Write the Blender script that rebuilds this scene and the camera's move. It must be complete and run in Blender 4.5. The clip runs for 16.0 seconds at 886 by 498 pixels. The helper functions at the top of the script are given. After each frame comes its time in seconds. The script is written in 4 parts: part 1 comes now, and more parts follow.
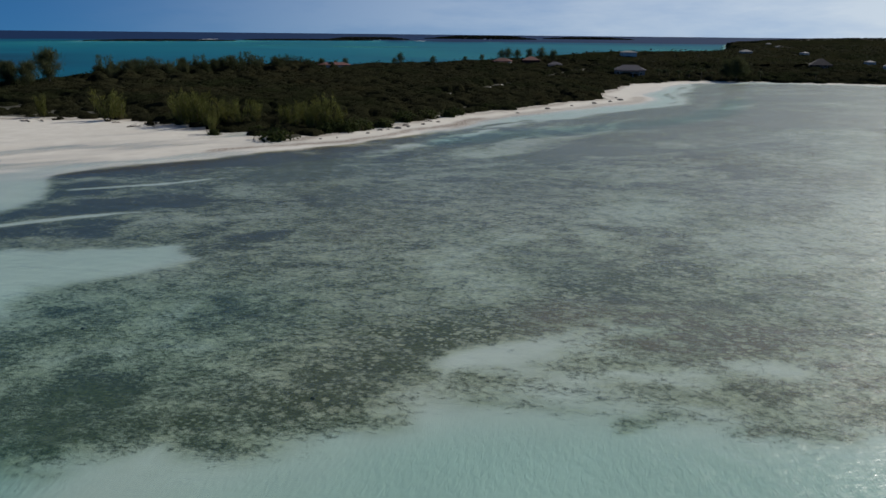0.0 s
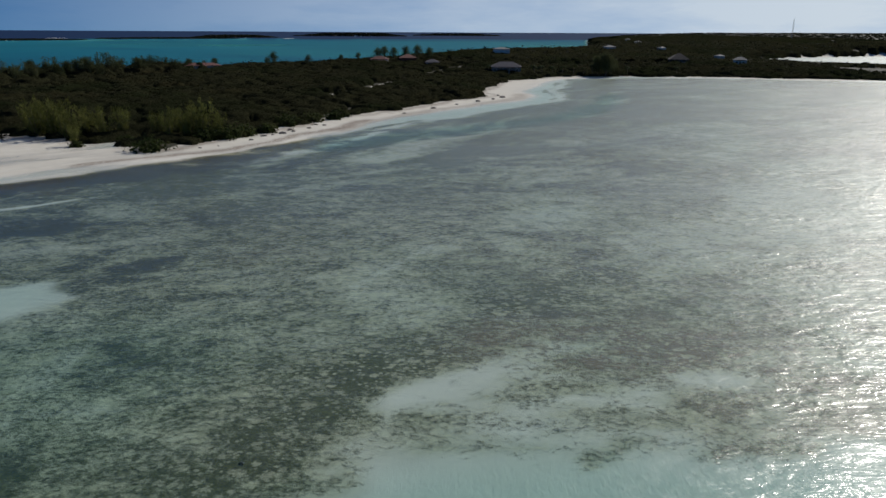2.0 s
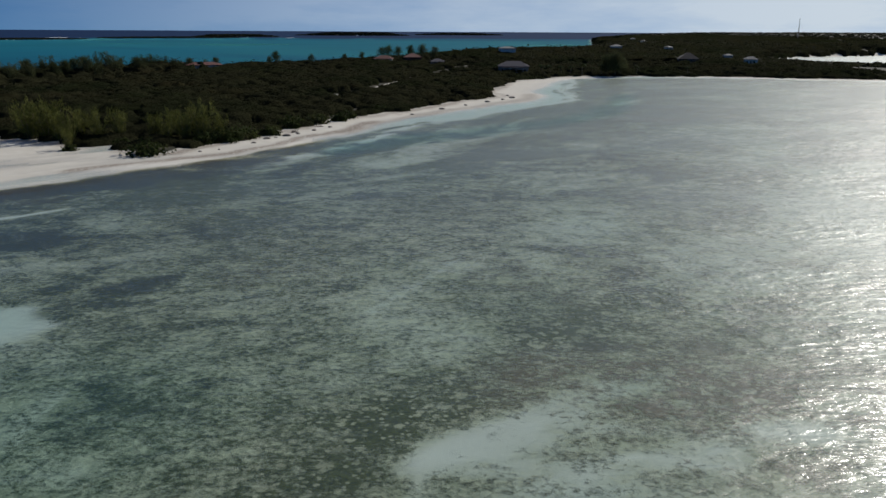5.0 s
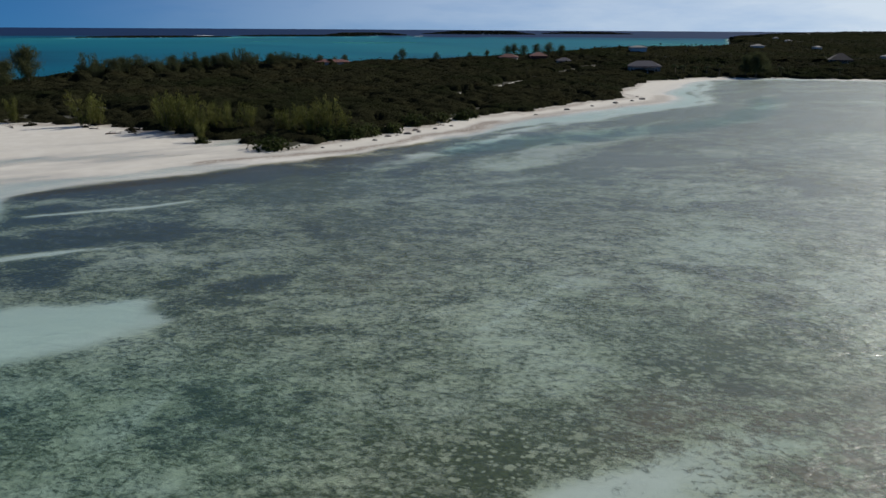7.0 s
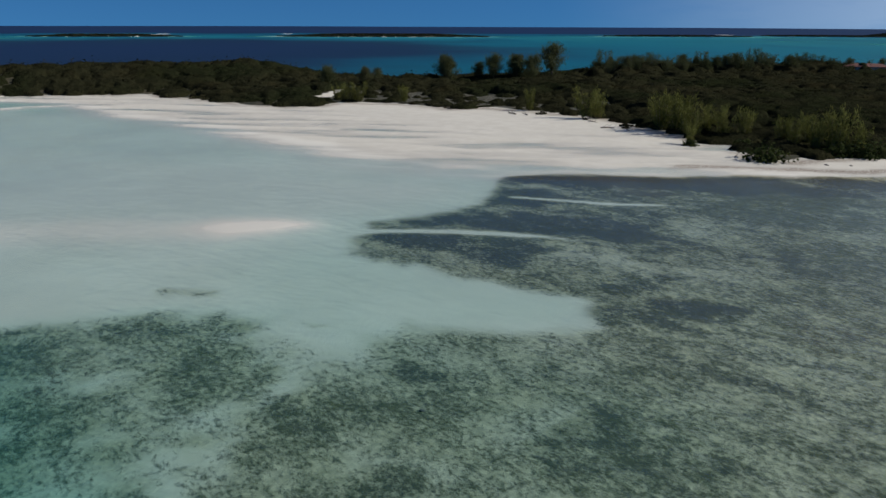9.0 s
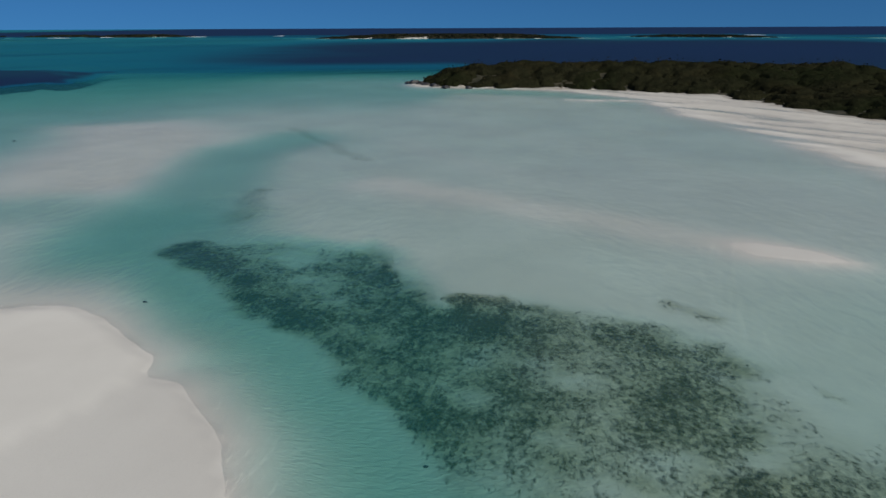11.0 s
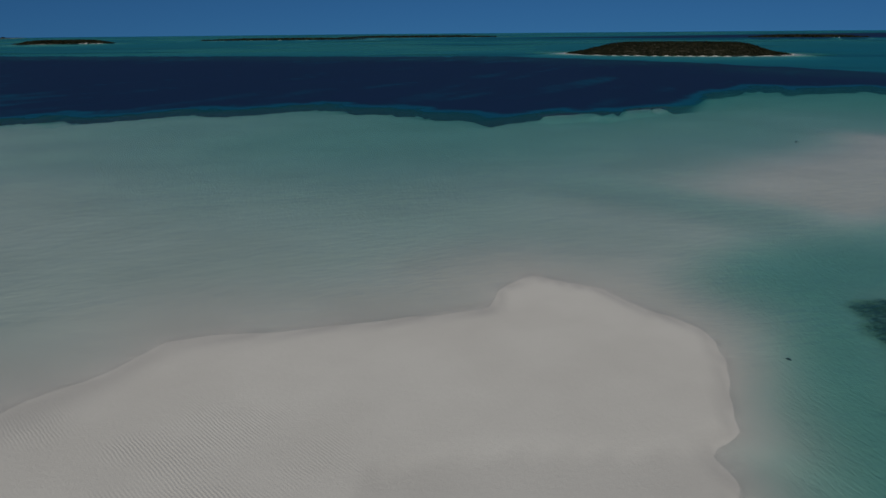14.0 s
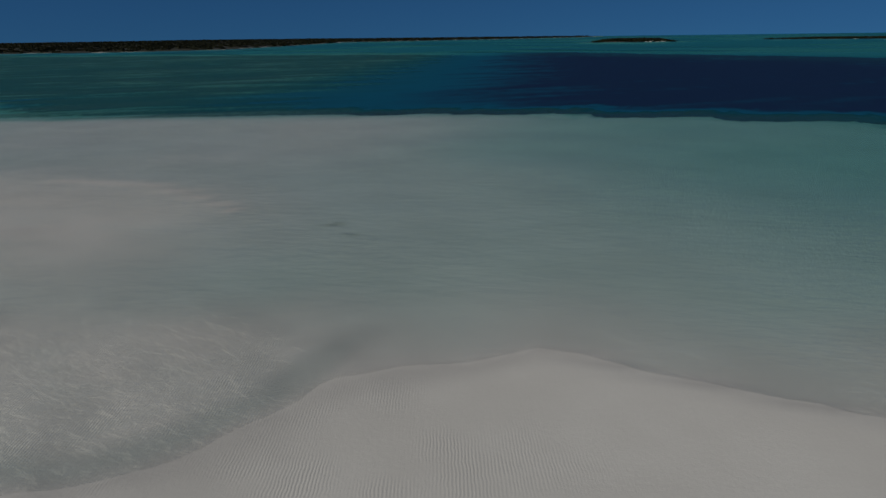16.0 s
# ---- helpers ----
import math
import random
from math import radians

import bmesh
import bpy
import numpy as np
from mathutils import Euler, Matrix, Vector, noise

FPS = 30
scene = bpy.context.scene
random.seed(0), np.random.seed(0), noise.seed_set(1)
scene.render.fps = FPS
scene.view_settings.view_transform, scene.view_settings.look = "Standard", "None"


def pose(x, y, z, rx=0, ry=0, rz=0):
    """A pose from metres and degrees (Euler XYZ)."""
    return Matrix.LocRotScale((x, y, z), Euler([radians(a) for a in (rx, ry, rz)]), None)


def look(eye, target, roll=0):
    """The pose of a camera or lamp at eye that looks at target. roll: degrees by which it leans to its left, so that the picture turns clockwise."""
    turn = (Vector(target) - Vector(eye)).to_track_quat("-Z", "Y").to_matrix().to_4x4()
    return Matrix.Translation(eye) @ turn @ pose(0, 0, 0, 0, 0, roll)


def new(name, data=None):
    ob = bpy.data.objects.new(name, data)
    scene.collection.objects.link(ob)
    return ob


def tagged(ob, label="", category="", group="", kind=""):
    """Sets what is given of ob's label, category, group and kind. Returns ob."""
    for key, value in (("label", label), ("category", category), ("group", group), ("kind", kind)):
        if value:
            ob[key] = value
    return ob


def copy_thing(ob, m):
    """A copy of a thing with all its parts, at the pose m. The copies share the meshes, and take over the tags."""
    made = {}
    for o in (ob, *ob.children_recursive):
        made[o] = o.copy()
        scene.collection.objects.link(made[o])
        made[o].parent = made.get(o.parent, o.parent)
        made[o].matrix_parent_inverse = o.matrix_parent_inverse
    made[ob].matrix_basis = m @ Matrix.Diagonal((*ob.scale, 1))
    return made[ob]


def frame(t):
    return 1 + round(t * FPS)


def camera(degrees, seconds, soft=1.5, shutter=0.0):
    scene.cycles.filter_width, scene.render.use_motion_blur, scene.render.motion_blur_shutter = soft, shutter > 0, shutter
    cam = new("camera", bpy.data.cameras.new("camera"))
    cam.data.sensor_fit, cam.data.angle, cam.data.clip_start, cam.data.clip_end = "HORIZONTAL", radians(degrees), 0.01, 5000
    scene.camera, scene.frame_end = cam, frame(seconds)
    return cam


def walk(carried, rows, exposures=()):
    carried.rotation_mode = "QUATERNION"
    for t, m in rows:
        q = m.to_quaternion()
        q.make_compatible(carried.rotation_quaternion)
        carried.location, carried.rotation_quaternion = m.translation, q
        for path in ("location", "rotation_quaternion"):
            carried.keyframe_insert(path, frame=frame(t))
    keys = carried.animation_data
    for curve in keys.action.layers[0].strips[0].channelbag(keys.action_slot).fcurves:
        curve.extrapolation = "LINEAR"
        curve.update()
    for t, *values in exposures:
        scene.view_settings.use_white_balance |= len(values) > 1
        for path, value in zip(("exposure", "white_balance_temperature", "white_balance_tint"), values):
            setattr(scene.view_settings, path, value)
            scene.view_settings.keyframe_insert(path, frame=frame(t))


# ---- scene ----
cam = camera(64.1, 16.0)
FLIGHT = [  # seconds, x, y, z, heading to the left of +Y, tilt down, roll
    (0.0, -0.00, -0.00, 25.00, 10.06, 17.14, 0.54),
    (0.5, -1.29, 1.01, 25.26, 1.60, 17.15, 0.32),
    (1.0, -2.61, 2.27, 25.43, -0.13, 17.22, 0.30),
    (1.5, -3.66, 3.63, 25.52, -0.05, 17.26, 0.30),
    (2.0, -4.52, 5.02, 25.61, 0.01, 17.32, 0.28),
    (2.5, -5.22, 6.39, 25.67, -0.02, 17.31, 0.25),
    (3.0, -5.79, 7.77, 25.71, 0.03, 17.32, 0.26),
    (3.5, -6.26, 9.14, 25.65, 0.08, 17.32, 0.29),
    (6.0, -7.29, 15.72, 24.92, 0.23, 17.42, 0.23),
    (6.5, -7.57, 17.00, 24.87, 4.35, 17.48, 0.22),
    (7.0, -7.64, 18.37, 24.77, 9.85, 17.49, 0.30),
    (7.5, -7.72, 19.69, 24.74, 15.56, 17.53, 0.25),
    (8.0, -8.06, 21.22, 24.64, 25.96, 17.60, 0.36),
    (8.5, -8.47, 22.94, 24.43, 37.28, 17.63, 0.32),
    (9.0, -8.81, 24.50, 24.44, 48.66, 17.70, 0.23),
    (9.2, -9.06, 25.15, 24.43, 53.21, 17.70, 0.17),
    (11.3, -14.79, 29.25, 23.97, 99.33, 17.58, -0.40),
    (11.5, -15.50, 29.58, 23.95, 103.84, 17.54, -0.50),
    (12.0, -17.67, 30.29, 23.89, 115.07, 17.43, -0.41),
    (12.5, -20.36, 30.72, 23.84, 126.25, 17.34, -0.48),
    (13.0, -23.20, 30.84, 23.78, 137.01, 17.23, -0.44),
    (13.5, -25.94, 30.92, 23.70, 146.52, 17.20, -0.51),
    (14.0, -28.57, 30.46, 23.70, 153.61, 17.20, -0.47),
    (14.5, -30.96, 29.50, 23.66, 162.03, 17.12, -0.56),
    (15.0, -33.40, 28.31, 23.66, 172.31, 17.06, -0.55),
    (15.5, -35.89, 26.89, 23.73, 184.08, 17.00, -0.55),
    (16.0, -38.43, 25.29, 23.79, 195.61, 16.88, -0.78),
]


def view(x, y, z, heading, tilt, roll):
    h, p = radians(heading), radians(tilt)
    way = Vector((-math.sin(h) * math.cos(p), math.cos(h) * math.cos(p), -math.sin(p)))
    eye = Vector((x, y, z))
    return look(eye, eye + way, roll)


EXPOSURES = [(0.0, -0.16), (3.0, -0.24), (6.0, -0.2), (7.0, -0.02), (9.2, 0.03), (11.3, -0.32), (12.5, -0.7), (14.5, -0.95), (16.0, -1.1)]
walk(cam, [(r[0], view(*r[1:])) for r in FLIGHT], EXPOSURES)

# ---- light ----
SUN_HEADING, SUN_HEIGHT = 41, 37   # degrees to the right of +Y, and above the horizon
world = bpy.data.worlds.new("world")
scene.world = world
world.use_nodes = True
wn, wl = world.node_tree.nodes, world.node_tree.links
sky = wn.new("ShaderNodeTexSky")
sky.sky_type = "NISHITA"
sky.sun_disc = False
sky.sun_elevation = radians(SUN_HEIGHT)
sky.sun_rotation = radians(SUN_HEADING)
sky.dust_density = 0.25
sky.ozone_density = 3.0
sky.altitude = 20
bg = wn["Background"]
bg.inputs[1].default_value = 0.075
# a clear maritime sky: the thick yellow rim of the model is lifted out of sight
aim, lift, turn_up = wn.new("ShaderNodeTexCoord"), wn.new("ShaderNodeVectorMath"), wn.new("ShaderNodeVectorMath")
lift.inputs[1].default_value = (0, 0, 0.16)
turn_up.operation = "NORMALIZE"
wl.new(aim.outputs["Generated"], lift.inputs[0])
wl.new(lift.outputs[0], turn_up.inputs[0])
wl.new(turn_up.outputs[0], sky.inputs[0])
tint = wn.new("ShaderNodeMix")
tint.data_type, tint.blend_type = "RGBA", "MULTIPLY"
tint.inputs[0].default_value = 1.0
tint.inputs[7].default_value = (0.215, 0.555, 0.89, 1)
wl.new(sky.outputs[0], tint.inputs[6])


def world_math(op, a, b=0.0, c=0.0, clamp=False):
    n = wn.new("ShaderNodeMath")
    n.operation, n.use_clamp = op, clamp
    for socket, v in zip(n.inputs, (a, b, c)):
        if hasattr(v, "is_output"):
            wl.new(v, socket)
        else:
            socket.default_value = v
    return n.outputs[0]


# thin white cloud and haze round the sun's quarter of the sky
toward = wn.new("ShaderNodeVectorMath")
toward.operation = "DOT_PRODUCT"
toward.inputs[1].default_value = (math.sin(radians(SUN_HEADING)), math.cos(radians(SUN_HEADING)), 0)
wl.new(aim.outputs["Generated"], toward.inputs[0])
flat_cloud = wn.new("ShaderNodeMapping")
flat_cloud.inputs["Scale"].default_value = (1, 1, 5)
wl.new(aim.outputs["Generated"], flat_cloud.inputs[0])
puffs = wn.new("ShaderNodeTexNoise")
puffs.inputs["Scale"].default_value = 3.2
puffs.inputs["Detail"].default_value = 7
puffs.inputs["Roughness"].default_value = 0.6
wl.new(flat_cloud.outputs[0], puffs.inputs["Vector"])
haze = world_math("MULTIPLY_ADD", toward.outputs["Value"], 1.12, -0.16, clamp=True)
haze = world_math("POWER", haze, 1.5)
haze = world_math("MULTIPLY", haze, world_math("MULTIPLY_ADD", puffs.outputs[0], 1.7, 0.02, clamp=True))
upward = wn.new("ShaderNodeSeparateXYZ")
wl.new(aim.outputs["Generated"], upward.inputs[0])
haze = world_math("MULTIPLY", haze, world_math("MULTIPLY_ADD", upward.outputs[2], -0.8, 1.02, clamp=True))
veil = wn.new("ShaderNodeMix")
veil.data_type = "RGBA"
veil.inputs[7].default_value = (9.8, 10.9, 11.8, 1)
wl.new(haze, veil.inputs[0])
wl.new(tint.outputs[2], veil.inputs[6])
wl.new(veil.outputs[2], bg.inputs[0])
sun = new("sun", bpy.data.lights.new("sun", "SUN"))
sun.data.energy = 4.2
sun.data.angle = radians(0.6)
sun.data.color = (1.0, 0.95, 0.87)
to_sun = Vector((math.sin(radians(SUN_HEADING)) * math.cos(radians(SUN_HEIGHT)),
                 math.cos(radians(SUN_HEADING)) * math.cos(radians(SUN_HEIGHT)), math.sin(radians(SUN_HEIGHT))))
sun.matrix_world = look((0, 0, 0), -to_sun)


# ---- materials ----
class Nodes:
    """Short hand for building a node material."""

    def __init__(self, name):
        self.mat = bpy.data.materials.new(name)
        self.mat.use_nodes = True
        self.t = self.mat.node_tree
        self.t.nodes.clear()
        self.out = self.add("ShaderNodeOutputMaterial")

    def add(self, kind, **values):
        n = self.t.nodes.new(kind)
        for k, v in values.items():
            setattr(n, k, v)
        return n

    def put(self, socket, v):
        if hasattr(v, "is_output"):
            self.t.links.new(v, socket)
        else:
            socket.default_value = v

    def math(self, op, a, b=0.0, c=0.0, clamp=False):
        n = self.add("ShaderNodeMath", operation=op, use_clamp=clamp)
        for i, v in enumerate((a, b, c)):
            self.put(n.inputs[i], v)
        return n.outputs[0]

    def mix(self, f, a, b, blend="MIX"):
        n = self.add("ShaderNodeMix", data_type="RGBA", blend_type=blend)
        self.put(n.inputs[0], f)
        self.put(n.inputs[6], a if hasattr(a, "is_output") else (*a, 1))
        self.put(n.inputs[7], b if hasattr(b, "is_output") else (*b, 1))
        return n.outputs[2]

    def where(self, scale=(1, 1, 1), turn=0.0):
        g = self.add("ShaderNodeNewGeometry")
        m = self.add("ShaderNodeMapping")
        self.put(m.inputs[0], g.outputs["Position"])
        m.inputs["Scale"].default_value = scale
        m.inputs["Rotation"].default_value = (0, 0, radians(turn))
        return m.outputs[0]

    def noise(self, scale, detail=4.0, rough=0.55, at=None, warp=0.0):
        n = self.add("ShaderNodeTexNoise")
        n.inputs["Scale"].default_value = scale
        n.inputs["Detail"].default_value = detail
        n.inputs["Roughness"].default_value = rough
        n.inputs["Distortion"].default_value = warp
        self.put(n.inputs["Vector"], at if at is not None else self.where())
        return n.outputs[0]

    def ramp(self, f, lo, hi):
        n = self.add("ShaderNodeMapRange", interpolation_type="SMOOTHSTEP")
        self.put(n.inputs[0], f)
        self.put(n.inputs[1], lo)
        self.put(n.inputs[2], hi)
        return n.outputs[0]

    def attr(self, name):
        return self.add("ShaderNodeAttribute", attribute_name=name).outputs["Fac"]

    def bump(self, height, distance, strength=1.0):
        n = self.add("ShaderNodeBump")
        n.inputs["Strength"].default_value = strength
        n.inputs["Distance"].default_value = distance
        self.put(n.inputs["Height"], height)
        return n.outputs[0]

    def surface(self, color, rough=0.8, normal=None, **more):
        p = self.add("ShaderNodeBsdfPrincipled")
        self.put(p.inputs["Base Color"], color if hasattr(color, "is_output") else (*color, 1))
        self.put(p.inputs["Roughness"], rough)
        if normal is not None:
            self.put(p.inputs["Normal"], normal)
        for k, v in more.items():
            self.put(p.inputs[k.replace("_", " ")], v)
        self.put(self.out.inputs[0], p.outputs[0])
        return self.mat


def ground_material():
    n = Nodes("sand_and_seabed")
    grass, litter, damp, ripple, brown = (n.attr(a) for a in ("grass", "litter", "damp", "ripple", "brown"))
    dark = n.attr("dark")
    fine = n.noise(2.9, 5, 0.65, warp=0.4)
    broad = n.noise(0.05, 4, 0.6)
    grain = n.noise(14, 3, 0.6)
    # sand: pale, with soft drifts and a little weed dust
    sand = n.mix(n.ramp(broad, 0.3, 0.7), (0.625, 0.596, 0.522), (0.705, 0.676, 0.595))
    sand = n.mix(n.math("MULTIPLY", n.ramp(grain, 0.45, 0.75), 0.18), sand, (0.47, 0.44, 0.38))
    level = n.add("ShaderNodeSeparateXYZ")
    n.put(level.inputs[0], n.where())
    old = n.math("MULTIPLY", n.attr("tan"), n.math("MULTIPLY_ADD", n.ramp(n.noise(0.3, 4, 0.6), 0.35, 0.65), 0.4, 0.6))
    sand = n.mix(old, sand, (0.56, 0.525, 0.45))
    sand = n.mix(n.math("MULTIPLY", damp, 0.8), sand, (0.33, 0.315, 0.285))
    # sea grass: soft thick and thin growth at several sizes
    growth = n.math("ADD", n.math("MULTIPLY", n.noise(0.42, 5, 0.68, at=n.where((0.8, 1.15, 1), 12), warp=0.2), 0.9), n.math("MULTIPLY", n.noise(2.2, 6, 0.74, at=n.where((0.85, 1.1, 1), 10), warp=0.1), 1.3))
    field = n.math("ADD", growth, n.math("MULTIPLY_ADD", grass, 0.66, -1.03))
    cover = n.ramp(field, 0.30, 0.66)
    cover = n.math("MAXIMUM", n.math("MULTIPLY", cover, n.ramp(grass, 0.02, 0.3)), n.math("MULTIPLY", dark, n.ramp(growth, 0.75, 1.15)))
    blades = n.mix(n.ramp(n.noise(3.1, 4, 0.7), 0.3, 0.7), (0.014, 0.018, 0.006), (0.085, 0.090, 0.034))
    blades = n.mix(n.math("MULTIPLY", brown, 0.8), blades, (0.14, 0.092, 0.062))
    blades = n.mix(n.math("MULTIPLY", dark, 0.85), blades, (0.012, 0.013, 0.015))
    floor = n.mix(n.math("MULTIPLY", n.ramp(grass, 0.1, 0.6), 0.85), sand, n.mix(n.ramp(n.noise(1.4, 5, 0.75, warp=0.5), 0.36, 0.64), (0.17, 0.175, 0.085), (0.40, 0.38, 0.24)))
    pale = None
    for size, turn, share in ((0.62, -14, 0.25), (1.05, 31, 0.3), (2.0, 8, 0.35)):
        cell = n.add("ShaderNodeTexVoronoi")
        cell.inputs["Scale"].default_value = size
        n.put(cell.inputs["Vector"], n.where((0.85, 1.2, 1), turn))
        span_ = n.math("ADD", cell.outputs["Distance"], n.math("MULTIPLY_ADD", fine, 1.1, -0.55))
        split = n.add("ShaderNodeSeparateColor")
        n.put(split.inputs[0], cell.outputs["Color"])
        blob_ = n.math("MULTIPLY", n.ramp(span_, 0.40, 0.20), n.ramp(split.outputs[0], share, share + 0.3))
        pale = blob_ if pale is None else n.math("MAXIMUM", pale, blob_)
    pale = n.math("MULTIPLY", pale, n.math("MULTIPLY", n.ramp(grass, 0.2, 0.4), n.ramp(level.outputs[2], -0.85, -0.6)))
    pale = n.math("MULTIPLY", n.math("MULTIPLY", pale, n.attr("patchy")), n.math("MULTIPLY_ADD", dark, -0.9, 1.0))
    pale = n.math("MULTIPLY", pale, n.math("MULTIPLY_ADD", n.ramp(n.noise(0.07, 3, 0.5), 0.36, 0.6), 0.6, 0.4))
    base = n.mix(n.math("MULTIPLY", cover, 0.93), floor, blades)
    base = n.mix(n.math("MULTIPLY", pale, 0.72), base, (0.52, 0.48, 0.34))
    base = n.mix(n.math("MULTIPLY", n.attr("wrack"), n.ramp(fine, 0.3, 0.6)), base, (0.17, 0.125, 0.09))
    # leaf litter and low herbs under the scrub
    earth = n.mix(n.ramp(n.noise(0.35, 5, 0.65), 0.35, 0.65), (0.018, 0.021, 0.011), (0.055, 0.048, 0.028))
    earth = n.mix(n.ramp(n.noise(0.13, 5, 0.7), 0.74, 0.82), earth, (0.26, 0.23, 0.18))
    base = n.mix(n.ramp(n.math("ADD", litter, n.math("MULTIPLY_ADD", fine, 0.5, -0.25)), 0.35, 0.6), base, earth)
    waves = n.add("ShaderNodeTexWave", wave_type="BANDS", bands_direction="X")
    waves.inputs["Scale"].default_value = 1.5
    waves.inputs["Distortion"].default_value = 4.0
    waves.inputs["Detail"].default_value = 3.0
    waves.inputs["Detail Scale"].default_value = 0.6
    n.put(waves.inputs["Vector"], n.where((1, 1, 1), -16))
    height = n.math("ADD", n.math("MULTIPLY", n.math("MULTIPLY", waves.outputs["Fac"], n.math("MULTIPLY", ripple, n.ramp(n.noise(0.11, 3, 0.55), 0.40, 0.66))), 0.017), n.math("MULTIPLY", fine, 0.02))
    height = n.math("ADD", height, n.math("MULTIPLY", cover, 0.08))
    drift = n.noise(2.1, 3, 0.55, at=n.where((1.3, 0.55, 1), -28), warp=0.5)
    height = n.math("ADD", height, n.math("MULTIPLY", drift, n.math("MULTIPLY", n.ramp(level.outputs[2], -0.3, -0.9), 0.15)))
    rough = n.math("MULTIPLY_ADD", damp, -0.35, 0.9)
    return n.surface(base, rough, n.bump(height, 1.0, 0.8), Specular_IOR_Level=0.25)


def water_material():
    n = Nodes("sea_water")
    depth = n.attr("depth")
    clear = n.add("ShaderNodeCombineColor")
    for i, c in enumerate((0.675, 0.935, 0.906)):
        n.put(clear.inputs[i], n.math("POWER", c, depth))
    through_ = n.add("ShaderNodeBsdfTransparent")
    n.put(through_.inputs[0], clear.outputs[0])
    body = n.add("ShaderNodeBsdfDiffuse")
    n.put(body.inputs[0], n.mix(n.ramp(depth, 4.0, 6.4), n.mix(n.ramp(depth, 1.2, 3.4), (0.010, 0.150, 0.140), (0.001, 0.112, 0.200)), (0.007, 0.022, 0.066)))
    murk = n.math("SUBTRACT", 1.0, n.math("POWER", 0.81, n.math("POWER", depth, 1.18)))
    m1 = n.add("ShaderNodeMixShader")
    n.put(m1.inputs[0], murk)
    n.put(m1.inputs[1], through_.outputs[0])
    n.put(m1.inputs[2], body.outputs[0])
    # short wind ripples with long crests, larger wavelets, and gusts that roughen or calm them
    small = n.noise(2.3, 3, 0.55, at=n.where((0.42, 1.0, 1), 9), warp=0.4)
    chop = n.noise(0.75, 3, 0.5, at=n.where((0.5, 1.0, 1), -14), warp=0.3)
    swell = n.noise(0.16, 3, 0.55, at=n.where((0.6, 1.0, 1), -6))
    gust = n.math("MULTIPLY_ADD", n.ramp(n.noise(0.045, 3, 0.55, at=n.where((0.6, 1.0, 1), 12)), 0.34, 0.62), 0.75, 0.35)
    waves = n.math("ADD", n.math("MULTIPLY", small, 0.085), n.math("MULTIPLY", chop, 0.20))
    tilt = n.bump(n.math("ADD", n.math("MULTIPLY", waves, gust), n.math("MULTIPLY", swell, 0.25)), 1.0, 1.0)
    f = n.add("ShaderNodeFresnel")
    f.inputs["IOR"].default_value = 1.33
    n.put(f.inputs["Normal"], tilt)
    # a broad sheen from the finest ripples and a sharp glitter from the larger ones
    lobes = []
    for r in (0.39, 0.12):
        gloss = n.add("ShaderNodeBsdfGlossy")
        gloss.inputs["Roughness"].default_value = r
        n.put(gloss.inputs["Normal"], tilt)
        lobes.append(gloss.outputs[0])
    sheen = n.add("ShaderNodeMixShader")
    sheen.inputs[0].default_value = 0.36
    n.put(sheen.inputs[1], lobes[0])
    n.put(sheen.inputs[2], lobes[1])
    m2 = n.add("ShaderNodeMixShader")
    n.put(m2.inputs[0], n.math("MINIMUM", n.math("MULTIPLY", f.outputs[0], n.math("MULTIPLY_ADD", n.ramp(depth, 0.0, 0.3), 0.68, 0.22)), n.math("MULTIPLY_ADD", n.ramp(depth, 0.7, 2.6), -0.185, 0.27)))
    n.put(m2.inputs[1], m1.outputs[0])
    n.put(m2.inputs[2], sheen.outputs[0])
    n.put(n.out.inputs[0], m2.outputs[0])
    return n.mat


def leaf_material(name, dark, light, dry=(0.07, 0.055, 0.028)):
    n = Nodes(name)
    g = n.add("ShaderNodeNewGeometry")
    o = n.add("ShaderNodeObjectInfo")
    patch = n.noise(0.11, 4, 0.6)
    c = n.mix(g.outputs["Random Per Island"], dark, light)
    c = n.mix(n.ramp(patch, 0.5, 0.7), c, n.mix(0.6, c, dry))
    c = n.mix(n.math("MULTIPLY", n.ramp(n.noise(0.045, 3, 0.5), 0.35, 0.6), 0.6), c, dark)
    c = n.mix(n.math("MULTIPLY", o.outputs["Random"], 0.35), c, light)
    p = n.add("ShaderNodeBsdfPrincipled")
    n.put(p.inputs["Base Color"], c)
    p.inputs["Roughness"].default_value = 0.75
    p.inputs["Specular IOR Level"].default_value = 0.02
    tr = n.add("ShaderNodeBsdfTranslucent")
    n.put(tr.inputs[0], c)
    m = n.add("ShaderNodeMixShader")
    m.inputs[0].default_value = 0.3
    n.put(m.inputs[1], p.outputs[0])
    n.put(m.inputs[2], tr.outputs[0])
    n.put(n.out.inputs[0], m.outputs[0])
    return n.mat


M_GROUND = ground_material()
M_WATER = water_material()
M_SCRUB = leaf_material("scrub_leaves", (0.009, 0.0098, 0.005), (0.037, 0.036, 0.0175))
M_FAR = leaf_material("far_woods_leaves", (0.013, 0.0155, 0.0095), (0.036, 0.039, 0.022))


# ---- the lie of the land ----
def lattice(ix, iy, seed):
    h = (ix.astype(np.int64) * 374761393 + iy.astype(np.int64) * 668265263 + seed * 974711) & 0x7FFFFFFF
    h = ((h ^ (h >> 13)) * 1274126177) & 0x7FFFFFFF
    return ((h ^ (h >> 16)) & 0xFFFF) / 65535.0


